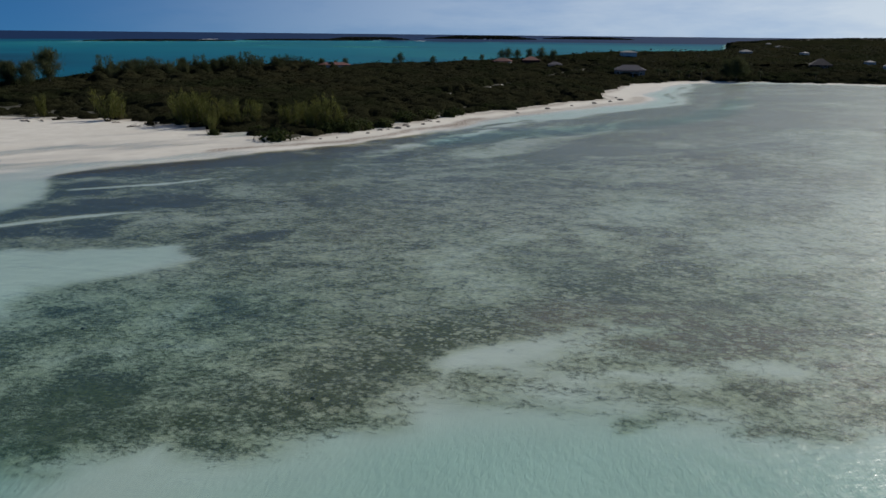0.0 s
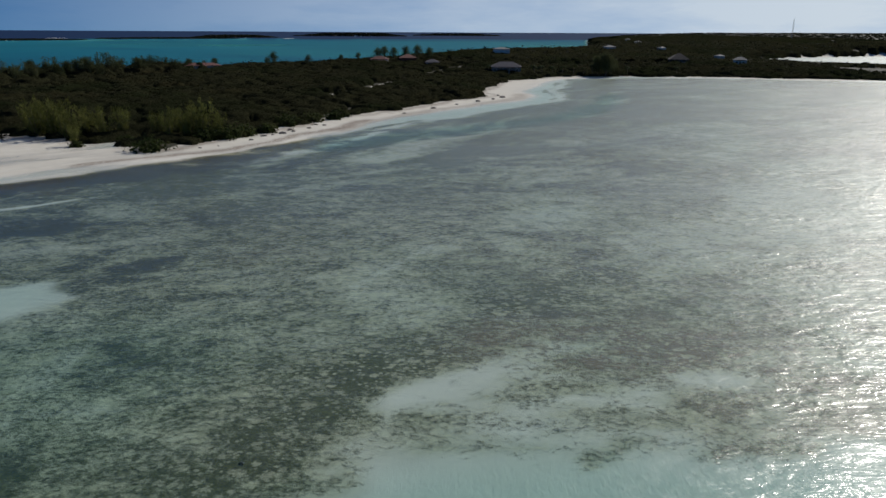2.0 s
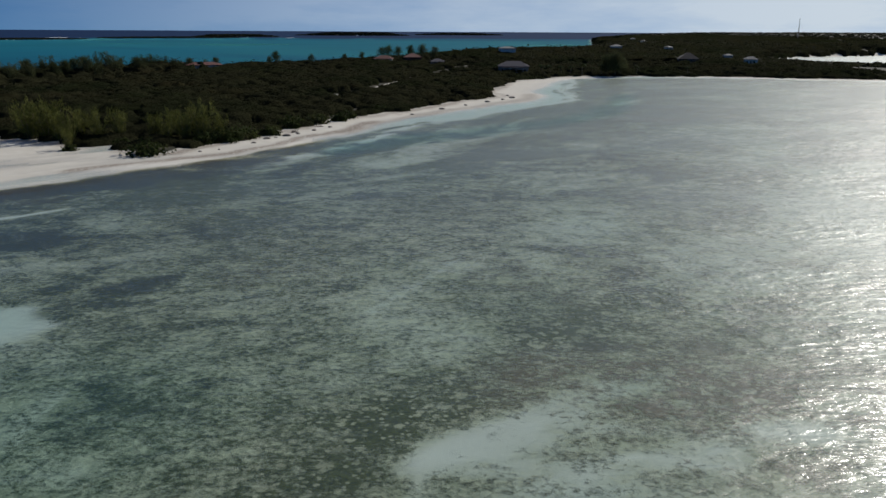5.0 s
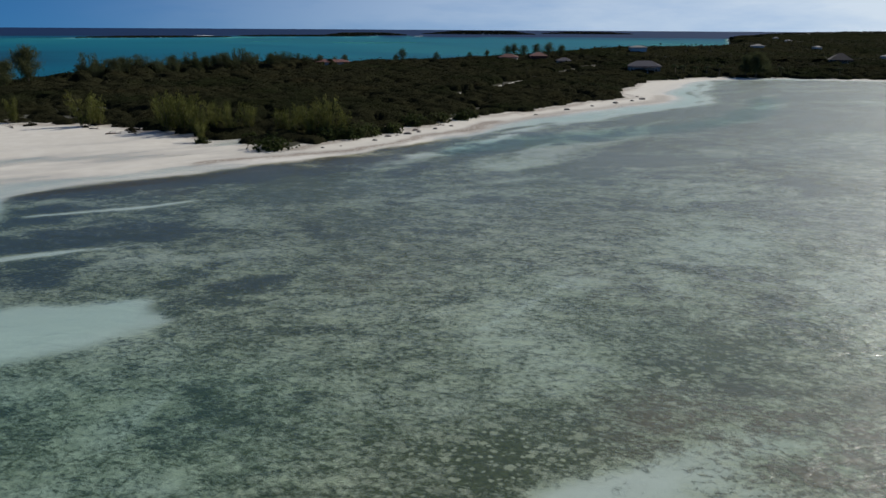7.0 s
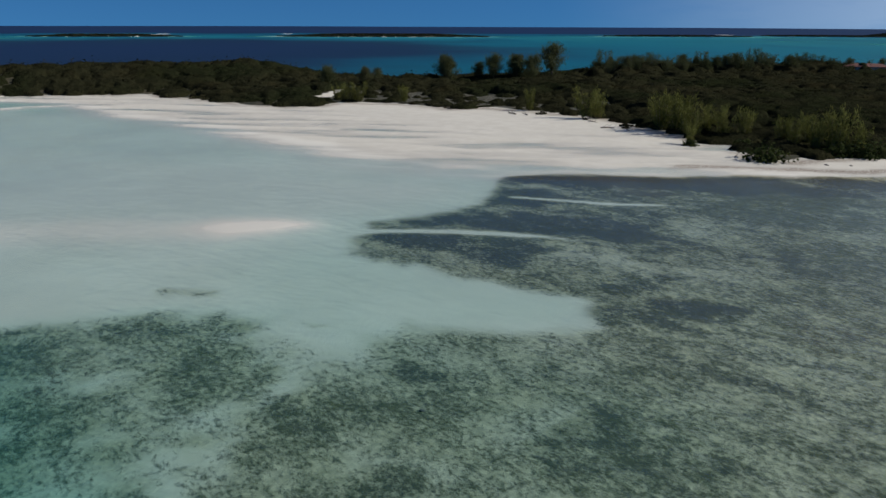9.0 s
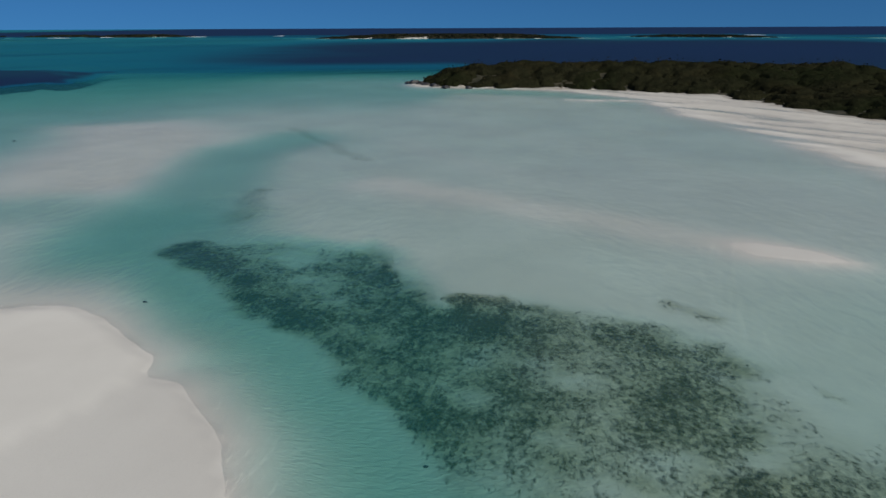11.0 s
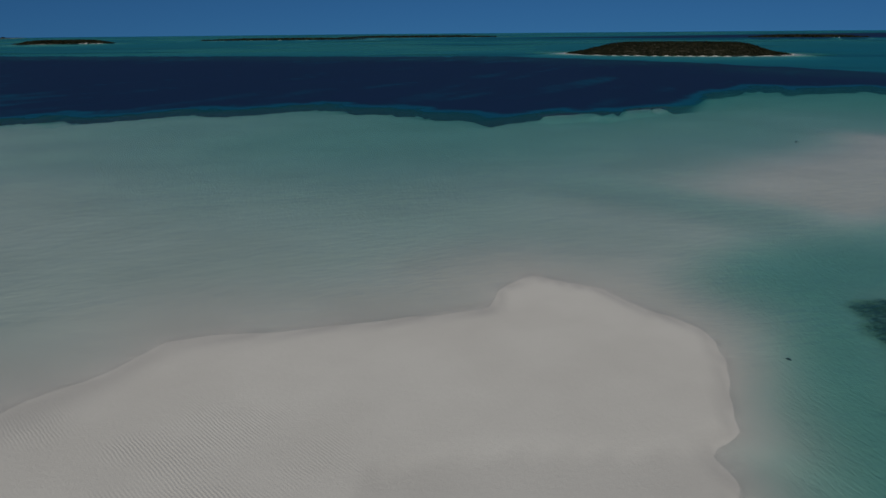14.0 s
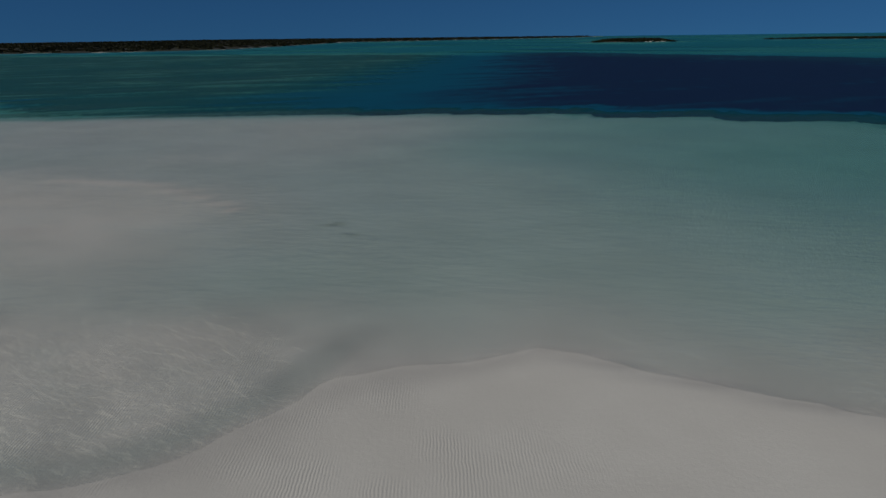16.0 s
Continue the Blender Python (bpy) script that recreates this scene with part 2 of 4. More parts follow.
def value_noise(x, y, seed=0):
    ix, iy = np.floor(x), np.floor(y)
    u, v = x - ix, y - iy
    u, v = u * u * (3 - 2 * u), v * v * (3 - 2 * v)
    a, b = lattice(ix, iy, seed), lattice(ix + 1, iy, seed)
    c, d = lattice(ix, iy + 1, seed), lattice(ix + 1, iy + 1, seed)
    return (a * (1 - u) + b * u) * (1 - v) + (c * (1 - u) + d * u) * v


def fbm(x, y, seed=0, octaves=4):
    """Rough noise, about -1 to 1."""
    s, a, total = 0.0, 1.0, 0.0
    for i in range(octaves):
        s = s + a * (value_noise(x * 2 ** i + 17.3 * i, y * 2 ** i - 9.1 * i, seed + i) - 0.5)
        total += a
        a *= 0.55
    return 2.6 * s / total


def step(lo, hi, x):
    k = np.clip((x - lo) / (hi - lo), 0, 1)
    return k * k * (3 - 2 * k)


def near_only(work):
    """Work a distance out only near the shape; farther off, the distance to its box is enough."""
    def run(shape, x, y, margin=70.0):
        p = np.array(shape, float).reshape(-1, 2)
        lo, hi = p.min(0), p.max(0)
        dx = np.maximum(np.maximum(lo[0] - x, x - hi[0]), 0)
        dy = np.maximum(np.maximum(lo[1] - y, y - hi[1]), 0)
        away = np.hypot(dx, dy)
        close = away < margin
        out = work.sign * (away + 1.0)
        if close.any():
            out[close] = work(p, x[close], y[close])
        return out
    return run


def _inside(p, x, y):
    q = np.roll(p, -1, 0)
    best, wind = np.full(x.shape, 1e12), np.zeros(x.shape, bool)
    for (ax, ay), (bx, by) in zip(p, q):
        ex, ey = bx - ax, by - ay
        t = np.clip(((x - ax) * ex + (y - ay) * ey) / (ex * ex + ey * ey), 0, 1)
        best = np.minimum(best, (x - ax - t * ex) ** 2 + (y - ay - t * ey) ** 2)
        if ey:
            wind ^= ((ay > y) != (by > y)) & (x < ex * (y - ay) / ey + ax)
    return np.where(wind, 1, -1) * np.sqrt(best)


def _along(p, x, y):
    best = np.full(x.shape, 1e12)
    for (ax, ay), (bx, by) in zip(p[:-1], p[1:]):
        ex, ey = bx - ax, by - ay
        t = np.clip(((x - ax) * ex + (y - ay) * ey) / (ex * ex + ey * ey), 0, 1)
        best = np.minimum(best, (x - ax - t * ex) ** 2 + (y - ay - t * ey) ** 2)
    return np.sqrt(best)


_inside.sign, _along.sign = -1, 1
inside = near_only(_inside)   # signed distance from a closed outline: positive inside
along = near_only(_along)     # distance from an open line


BACK_COAST = [4900, 4700, 1500, 4700, 700, 3000, 330, 1734, 250, 1300, 190, 950, 120, 740, 20, 620, -40, 545, -85, 495, -125, 450,
              -168, 400, -200, 345, -229, 296, -262, 240, -283, 212, -312, 195, -338, 165, -352, 110, -350, 55, -338, 8]
SHORE = BACK_COAST + [-323, 0, -304, 8, -295, 42, -286, 66, -255, 86, -224, 89, -193, 97, -152, 102, -121, 103, -105, 109, -93, 117, -84, 126,
                      -74, 137, -63, 146, -52, 155, -43, 172, -33, 188, -21, 217, -4, 240, 8, 260, 24, 275, 31, 295, 29, 315, 41, 358]
EAST = [57, 391, 93, 414, 139, 413, 180, 399, 225, 394, 420, 340, 900, 120, 1400, -300, 1400, -800, 1127, -1060, 895, -1090, 774, -1270, 900, -1900,
        1050, -2500, 665, -3100, 300, -3900, 200, -4700, 4900, -4700]
SCRUB = [-318, 8, -302, 20, -293, 73, -284, 90, -268, 116, -239, 121, -217, 124, -201, 133, -198, 141, -199, 150, -186, 160, -164, 164, -160, 176,
         -144, 178, -119, 182, -107, 175, -93, 171, -80, 168, -71, 158, -64, 160, -62, 169, -51, 183, -48, 194, -37, 218, -22, 236, -4, 267, 14, 289,
         10, 309, 26, 374, 61, 410, 93, 417]
SHELF = [-345, 30, -352, -40, -330, -105, -292, -150, -250, -150, -205, -134, -160, -136, -124, -148, -118, -184, -88, -208, -20, -213, 21, -202, 93, -183, 165, -163, 320, -150, 700, -100,
         1300, -250, 1300, 200, 500, 700, 0, 600, -200, 300, -300, 190]
FLATS = [-270, 60, -220, 88, -150, 100, -98, 110, -84, 99, -80, 84, -83, 75, -77, 66, -73, 50, -84, 42, -96, 33, -112, 12, -122, 8, -150, 8, -200, 2, -285, 20]
SHOAL = [-113, -48, -114.5, -34, -115.5, -24, -123, -19.5, -136, -19, -161, -27, -179, -31, -200, -50, -190, -75, -160, -62, -135, -58]
BANK = [-8, -4, -12, -9, -15, -16, -21, -20, -28, -23, -32, -26, -41, -23, -52, -21, -58, -20, -61, -24, -66, -26, -70, -20, -70, -13, -71, -8, -69, -3, -65, 1,
        -62, 4.5, -59, 5, -58, 8, -54, 11, -50, 14, -44, 17, -30, 20, -12, 14, -2, 6]
LOBE = [-40, -2.5, -48, -0.5, -54, 3, -60, 5.3, -60, 9, -52, 18, -35, 22, -28, 10]
BAR = [-92.5, 58, -93, 61, -90, 66, -86, 68, -86.5, 63, -88.5, 59]
BELT = [-92, -8, -81.5, 1, -75.6, 6, -71, 10.5, -66, 15.7, -61.6, 19.5, -58, 22.7, -55, 25, -51, 27, -46, 30, -41, 34, -38, 39, -41, 43, -47, 46.6, -52, 47.6, -56, 48.2,
        -59, 50.5, -62, 51.8, -66, 49, -68, 44.5, -70.6, 39.5, -72, 37, -72.7, 33.5, -73, 29.5, -74, 26, -79, 22.2, -86.5, 18.6, -91, 14.5, -93.5, 7.6, -95, 2.8, -96.4, -3.7]
CHANNEL = [-98, -11, -87, -7, -76.5, 2, -66.5, 11.5, -60.5, 17, -55.5, 21, -50, 25, -42, 30]
HEAD = [-172, -12, -153, -17, -137, -16, -113, -13, -98, -11]
ARM = [-98, -11, -103, -21, -106, -33, -102, -48, -99, -60]
MEADOW = [-86, 108, -76, 121, -62, 133, -47, 151, -36, 169, -24, 190, -8, 213, 11, 242, 31, 268, 40, 292, 39, 318, 48, 356, 60, 389, 95, 408, 140, 407, 225, 388, 330, 362, 330, 120, 130, 75, 60, 57,
          25, 57, 8, 62, 1, 57.5, -10, 52.5, -12, 47, -8, 45, -14, 40.5, -20, 39, -29, 35.5, -36, 34, -43, 38, -50, 46, -53, 53, -54, 59, -47, 65, -42.5, 70, -46, 75.5,
          -56, 71.5, -63, 69.5, -72, 66, -77, 69, -79, 74, -82, 76, -80, 84, -80, 95]
POND = [268, 668, 290, 600, 330, 560, 420, 545, 640, 560, 760, 700, 640, 800, 440, 765, 350, 725]
DEEP = [700, -420, 300, -260, 165, -168, 93, -186, 21, -204, -20, -215, -88, -211, -120, -186, -124, -150, -162, -143, -208, -142, -254, -170, -290, -180, -330, -150,
        -400, -170, -430, -260, -424, -372, -385, -549, -257, -654, -114, -771, 47, -903, 500, -930, 1000, -900]


def lay(z, mask, level):
    return z * (1 - mask) + level * mask


def lie(x, y):
    """Height of the ground, and its covers, at many points."""
    wob = np.minimum(1 + np.hypot(x, y) / 400, 4)
    x0 = x + wob * (1.5 * fbm(x / 14, y / 14, 1) + 0.35 * fbm(x / 2.5, y / 2.5, 2))
    y0 = y + wob * (1.5 * fbm(x / 14, y / 14, 5) + 0.35 * fbm(x / 2.5, y / 2.5, 6))
    xs = x + 0.9 * fbm(x / 9, y / 9, 1)
    ys = y + 0.9 * fbm(x / 9, y / 9, 5)
    far = np.hypot(x, y)
    big, mid = fbm(x / 160, y / 160, 11), fbm(x / 34, y / 34, 15)
    streak = fbm((x * 0.8 + y * 0.6) / 60, (y * 0.8 - x * 0.6) / 9, 21)

    # open sea, the reef's drop and the bluer water in the west
    z = -3.5 + 0.9 * big - 5.0 * np.exp(-(((x + 760) / 420) ** 2 + ((y - 230) / 420) ** 2))
    z = z - 1.6 * np.exp(-(((x + 480) / 90) ** 2 + ((y + 90) / 130) ** 2))
    reef = step(1750, 2150, far + 120 * big) * step(-2400, -900, y)
    z = lay(z, reef, -22.0)
    south = step(-500, -900, y)
    z = lay(z, south * (1 - reef), -3.0 + 0.8 * big)
    grass = 0.5 * step(-0.05, 0.5, fbm((x * 0.85 - y * 0.5) / 330, (y * 0.85 + x * 0.5) / 80, 31)) * (1 - reef)

    # the dark deep weed beds
    d = inside(DEEP, x0, y0)
    m = step(-8, 12, d + (16 + 14 * step(-100, 40, x)) * streak)
    thin = step(-60, 160, x + 0.15 * (y + 200))
    z = lay(z, m, -6.6 + 4.7 * thin + (1.5 - 0.9 * thin) * streak)
    grass = lay(grass, m * m, 1.15 - thin * (0.1 + 0.6 * step(-0.1, 0.5, streak)))

    # the shallow shelf of the lagoon
    s = inside(SHELF, x0, y0)
    edge = step(-150, -300, x) * step(70, 10, y)
    shelf = step(-46 - 170 * edge, 26 + 10 * edge, s)
    level = -0.45 + 0.10 * mid
    level = level - 0.22 * step(-30, -8, x) * step(52, 36, y) * step(-6, 14, y)
    level = level - 0.3 * step(-60, -130, y) * step(30, -20, x)
    west = step(10, -110, x) * step(-24, -100, y)
    level = level - 0.62 * west - 0.7 * step(-190, -300, x) + 0.22 * step(-40, 60, x) * step(0, -60, y) * step(-230, -150, y)
    z = lay(z, shelf * (1 - m), level)
    grass = lay(grass, step(-12 - 160 * edge, 6, s), 0.0 * x)
    z = lay(z, step(-9, 12, inside(FLATS, x0, y0)), -0.32 + 0.05 * streak - 0.08 * step(-110, -200, x))
    z = lay(z, step(-14, 10, inside(SHOAL, x0, y0)), -0.15)
    z = lay(z, step(2.5, 0.6, along([-146, -139, -170, -137, -192, -141], x0, y0)), -0.12 + 0 * z)
    z = lay(z, 0.9 * step(14, 2, along(HEAD, x0, y0)), -1.15 + 0 * z)
    z = lay(z, 0.7 * step(13, 2, along(ARM, x0, y0)), -0.85 + 0 * z)
    grass = np.maximum(grass, 0.28 * step(3.5, 0.5, along([-190, -17, -164, -2, -145, 8], x0, y0)) + 0.3 * step(5, 1, along([-120, -6, -106, -3], x0, y0)))
    z = lay(z, 0.95 * step(19, 3, along(CHANNEL, x0, y0)), -1.5)
    m = step(-2.5, 2.5, inside(BELT, x0, y0) + 2.2 * mid + 1.5 * fbm(x / 3.5, y / 3.5, 39))
    z = lay(z, m, -1.2 + 0.62 * step(24, 38, y))
    clump = 0.4 * fbm(x / 6, y / 6, 41) + 0.3 * fbm(x / 2.4, y / 2.4, 38)
    lee = step(6, 1, along([-92, -6, -81, 2, -75, 7, -70, 12], x0, y0) + 1.5 * fbm(x / 3, y / 3, 37))
    thick = 0.52 - 0.13 * step(-70, -86, x) + 0.34 * lee + 0.2 * step(7, 1, along([-88, 15, -78, 21, -71, 33], x0, y0)) - 0.16 * step(-56, -44, x) - 0.04 * step(26, 38, y)
    grass = np.maximum(grass, m * np.clip(thick + 0.5 * clump, 0.05, 0.95))
    grass = np.maximum(grass, (0.34 + 0.2 * clump) * step(-5, 4, inside([-60, 50, -52, 52, -44, 52, -34, 44, -36, 36, -48, 38, -60, 42], x0, y0)))
    weed = step(-0.2, 0.35, fbm(x / 5, y / 5, 40)) * step(4.2, 0.2, along([-90, 15, -79, 19, -70, 37, -61, 50, -57, 52], x0, y0) + 3 * fbm(x / 6, y / 6, 42))
    grass = np.maximum(grass, 0.75 * weed)

    # sea grass meadow with its pale tongues
    q = inside(MEADOW, x0, y0)
    q = q + 4.5 * step(26, 14, along([-78, 124, -63, 140, -45, 158, -31, 178, -14, 200], x, y))
    low = step(60, 52, y)
    m = step(-2.2 - 4 * low, 2.0 + 1.5 * low, q + (0.8 + 0.8 * low) * mid + (0.7 + 1.5 * low) * fbm(x / 3.2, y / 2.4, 50) * step(90, 60, y))
    dens = 0.62 + 0.20 * fbm(x / 11, y / 11, 45) + 0.20 * mid + 0.2 * step(70, 120, y) * (streak - 0.15)
    dens = dens + 0.26 * step(6, 1, along([-20, 39.5, -17, 44, -13, 50, -11.5, 55, -5.6, 60.5, 1.5, 66, 8, 74.5, 13, 79], x0, y0) + 2 * fbm(x / 5, y / 5, 46))
    dens = dens - 0.22 * step(-6, 40, x - 0.25 * (y - 60)) * step(150, 90, y) + 0.12 * step(140, 240, y)
    dens = dens + 0.4 * step(0.15, 0.55, fbm((x * 0.9 + y * 0.44) / 40, (y * 0.9 - x * 0.44) / 11, 49)) * step(100, 150, y)
    spots = step(0.30, 0.62, fbm(x / 6.5, y / 4.5, 44)) * step(60, 20, x)
    coast = along([-98, 108, -84, 120, -63, 140, -45, 158, -31, 178, -14, 200], x0, y0)
    dark = 0.55 * spots + step(24, 9, coast + 14 * fbm(x / 16, y / 9, 47)) * step(-0.35, 0.25, fbm((x * 0.72 + y * 0.69) / 12, (y * 0.72 - x * 0.69) / 4.5, 43))
    for line, w in (([-79, 84, -70, 91, -58, 99], 4.5), ([-81, 75, -74, 74, -62, 81], 3.5), ([-54, 66, -44, 74, -36, 84], 0.8)):
        dark = np.maximum(dark, 0.9 * step(w + 2, w - 2, along(line, x0, y0) + 3.5 * fbm(x / 5, y / 3.5, 52)))
    dark = np.clip(dark, 0, 1) * m
    patchy = 0.2 + 0.8 * step(-38, -12, x) * step(130, 95, y)
    dens = dens + 0.45 * dark + 0.02 * step(-14, -30, x) * step(70, 54, y) - (0.05 + 0.22 * fbm(x / 8, y / 5, 36)) * step(54, 44, y) - 0.07 * step(-24, -36, x) * step(66, 56, y)
    grass = np.maximum(grass, m * np.clip(dens, 0.42, 1.15))
    for line, w in (([-80, 73, -76.4, 76.3, -66.4, 85.9, -59.4, 90.4], 0.95), ([-80, 100.2, -72.9, 104.7, -65.9, 108.7, -57.8, 116.1], 0.75)):
        bare = step(w + 0.6, w - 0.7, along(line, xs, ys) + 0.9 * step(-66, -58, x))
        grass, dark = grass * (1 - bare), dark * (1 - bare)
    z = lay(z, m * step(2, -12, inside(FLATS, x0, y0)), -0.30 + 0.08 * mid - 0.2 * step(-14, -34, x) * step(74, 54, y))
    grass = grass * (1 - 0.25 * step(0.55, 0.1, along([-14, 74.5, -10.3, 81.3, -5.3, 90.8], x, y)))
    for line, w, k in (([4.6, 43.7, 8.4, 44.8], 0.9, 0.55), ([13, 44.2, 18.4, 45], 0.9, 0.62), ([12.5, 47.5, 14.5, 48], 0.6, 0.5), ([-34, 41, -31, 41], 2.4, 0.95), ([-38, 37, -35, 37], 1.8, 0.8), ([-74, 47, -71, 50], 1.0, 0.4), ([2.2, -56.5, 0.3, -57.5], 0.6, 0.48), ([0, -61, -0.5, -61.5], 0.4, 0.45), ([-2.2, -53.5, -6.5, -53.2], 0.4, 0.42)):
        grass = np.maximum(grass, k * step(w + 1.8, w - 1.2, along(line, x0, y0) + 0.9 * fbm(x / 1.6, y / 1.2, 58)))
    thin = step(-24, -9, x - 0.3 * (y - 40)) * step(39, 51, y) * step(40, 10, y - 50 - 0.5 * np.maximum(x, 0)) * step(170, 90, x)
    thin = thin * (0.52 + 0.4 * fbm(x / 8, y / 3.2, 48)) * (1 - 0.3 * step(4.5, 1.5, along([-10, 52, -3, 55, 3, 57], x0, y0)))
    grass = np.maximum(grass, thin)
    wedge = inside([-11, 49.6, -8.6, 53.2, -4.5, 55.6, 3, 57.2, 0.6, 54.3, -5, 50.7, -8, 48.6], xs, ys)
    grass = grass * (1 - 0.5 * step(-1.6, 1.4, wedge + 0.8 * fbm(x / 2, y / 1.4, 54)))
    z = lay(z, 0.8 * step(14, 4, along([-12, 49, 2, 53, 20, 52], x0, y0)), -0.27 + 0 * z)
    off = along([-50, 152, -36, 180, -20, 214, 8, 256, 32, 285, 36, 330, 50, 380], x0, y0)
    ribbon = step(5, 9, off) * step(44, 30, off) * step(135, 150, y)
    grass = grass * (1 - ribbon * 0.75) + ribbon * 0.75 * np.clip(0.3 * step(8, 14, off) + 0.6 * step(-0.5, 0.2, fbm((x * 0.5 + y * 0.87) / 34, (y * 0.5 - x * 0.87) / 8, 53)) * step(9, 16, off), 0, 1)
    z = lay(z, 0.8 * step(9, 2, along([-30, 165, -12, 184, 6, 200, 24, 214, 42, 236, 54, 266, 64, 300], x0, y0) + 4 * streak), -1.05 + 0 * z)
    brown = step(9, 2, along([1, 61, 14, 60, 22, 56], x0, y0)) + 0.4 * step(0.3, 0.7, fbm(x / 17, y / 17, 51))

    z = lay(z, 0.35 * step(-22, 18, inside([-48, -28, -42, -70, -28, -110, 60, -122, 90, -40, 20, -25], x0, y0)), -0.17 + 0.03 * streak)

    # sand bank, its wet lobe, the bar, and the rippled flat beside it
    sandy = inside(BANK, xs, ys)
    z = lay(z, step(-9 - 11 * step(2, -14, y), 1.0, sandy), -0.07 + 0 * z)
    soft = step(-44, -18, x) * step(4, -6, y)
    z = lay(z, step(-1.2 - 3 * soft, 1.6 + 5 * soft, sandy), 0.16 + 0.03 * mid)
    lobe = step(-0.5, 0.5, inside(LOBE, xs, ys)) * step(-1.5, 1, sandy)
    z = z - 0.05 * lobe
    flat = inside([-10, -28, -17, -20, -13, -9, -4, -2, 12, -4, 30, -16, 12, -24], x0, y0)
    z = lay(z, step(-12, 6, flat), -0.045 + 0.04 * fbm((x * 0.8 - y * 0.6) / 11, (y * 0.8 + x * 0.6) / 3, 55))
    z = lay(z, 0.9 * step(2.6, 0.3, along([-16, -24, -16.2, -18.6, -15, -14, -13.6, -10.4, -12, -7, -9, -4, -4, -2], xs, ys)), -0.13 + 0 * z)
    z = lay(z, step(-24, 10, inside([73, -76, 34, -69, 22, -61, 24, -50, 19, -35, 29, -31, 80, -40], x0, y0)), -0.04 + 0.04 * fbm(x / 18, y / 5, 57))
    z = lay(z, step(2.2, 0.4, along([58, -76, 43, -76, 30, -70, 16, -63], x0, y0)), 0.012 + 0 * z)
    z = lay(z, 0.6 * step(9, 1, along([-92, 59, -104, 45, -116, 26, -122, 13], x0, y0)), -0.05 + 0 * z)
    z = lay(z, step(-5, 0, inside(BAR, xs, ys)), -0.07 + 0 * z)
    z = lay(z, step(-1.6, 1.4, inside(BAR, xs, ys)), 0.06 + 0 * z)
    ripple = step(17, 7, along([-26, -3, -13, -5, -8, -13, 0, -20], x, y))

    z = lay(z, step(3.6, 1.6, along([-252, 58, -251, 83, -250, 100], x0, y0)), 0.08 + 0 * z)

    # dry land
    shore = inside(SHORE + EAST, x0, y0)
    scrub = np.minimum(inside(SCRUB + [130, 417, 225, 398] + EAST[10:] + BACK_COAST, x0, y0), shore - 3)
    inner = step(24, 6, along([-255, 86, -193, 97, -121, 104, -84, 126, -63, 146], x, y) - 26)
    pools = 1.4 * fbm((x * 0.75 + y * 0.66) / 26, (y * 0.75 - x * 0.66) / 5, 61)
    rise = np.where(shore > 0, 0.03 + 0.62 * (1 - np.exp(-np.maximum(shore, 0) / 20)), 0.03 + 0.05 * shore)
    rise = rise * (1 - inner) + inner * (0.026 + 0.0022 * np.maximum(shore, -4) + 0.31 * pools * step(60, 20, np.abs(shore - 12)))
    rise = rise - 0.09 * inner * step(7, 1, along([-130, 146, -118, 152, -106, 158], x0, y0) + 2.5 * pools)
    rise = np.maximum(rise, -3.0)
    z = np.where(shore > -26, lay(z, step(-9 - 6 * inner, 0.5, shore), rise), z)
    grass = grass * step(0, -3.5, shore)
    veg = step(-1.5, 3.0, scrub)
    hill = 1.1 * step(0, 30, scrub) + 5.5 * np.exp(-(along([-328, 35, -318, 90, -308, 130, -296, 165], x, y) / 26) ** 2)
    hill = hill + 2.6 * np.exp(-(along([-205, 300, -165, 365, -110, 425, -40, 505, 60, 600], x, y) / 38) ** 2)
    hill = hill + 2.5 * step(480, 800, y) * step(0, 120, shore) + 9 * np.exp(-(along([290, 930, 400, 1180, 480, 1380], x, y) / 170) ** 2)
    hill = hill + 5.5 * np.exp(-(along([0, 585, 60, 640, 160, 730], x, y) / 75) ** 2) * step(0, 40, shore)
    hill = hill + 3 * step(900, 2500, x) * step(2500, 3500, far) + 0.6 * step(0, 40, scrub) * mid + 2.5 * step(60, 200, scrub) * np.maximum(big, 0)
    pond = step(-14, 4, inside(POND, x0, y0))
    hill = hill * (1 - 0.8 * step(-130, -30, inside(POND, x, y, 220.0)) * step(760, 660, y))
    z = z + np.where(shore > 0, hill, 0) * step(0, 6, scrub) * (1 - pond)
    z = np.where(pond > 0, lay(z, pond, -0.25), z)
    litter = veg * (1 - pond)
    sparse = step(3, -6, along([-200, 165, -175, 185, -145, 195], x, y) - 18)
    litter = litter * (1 - 0.42 * sparse)
    track = along([-50, 270, -41, 282, -29, 337, -18, 373, -2, 444, 10, 470], x, y)
    litter = litter * step(1.4, 3.0, track + 0.9 * mid)
    gap = along([-210, 146, -222, 165, -236, 186, -262, 222], x, y)
    litter = litter * step(1.8, 4.2, gap + mid)

    # islets and the low far keys
    woods = scrub.copy()
    for cx, cy, a, bb, turn, top in ISLETS:
        k = radians(turn)
        u, v = ((x - cx) * math.cos(k) + (y - cy) * math.sin(k)) / a, ((y - cy) * math.cos(k) - (x - cx) * math.sin(k)) / bb
        rr = np.hypot(u, v) + 0.10 * fbm(x / bb, y / bb, 71)
        near = rr < 1.6
        z = np.where(near, lay(z, step(1.5, 1.02, rr), np.where(rr < 1.0, 0.15 + top * step(1.0, 0.45, rr), 0.15 - (rr - 1.0) * 5)), z)
        on = (1.0 - rr) * bb
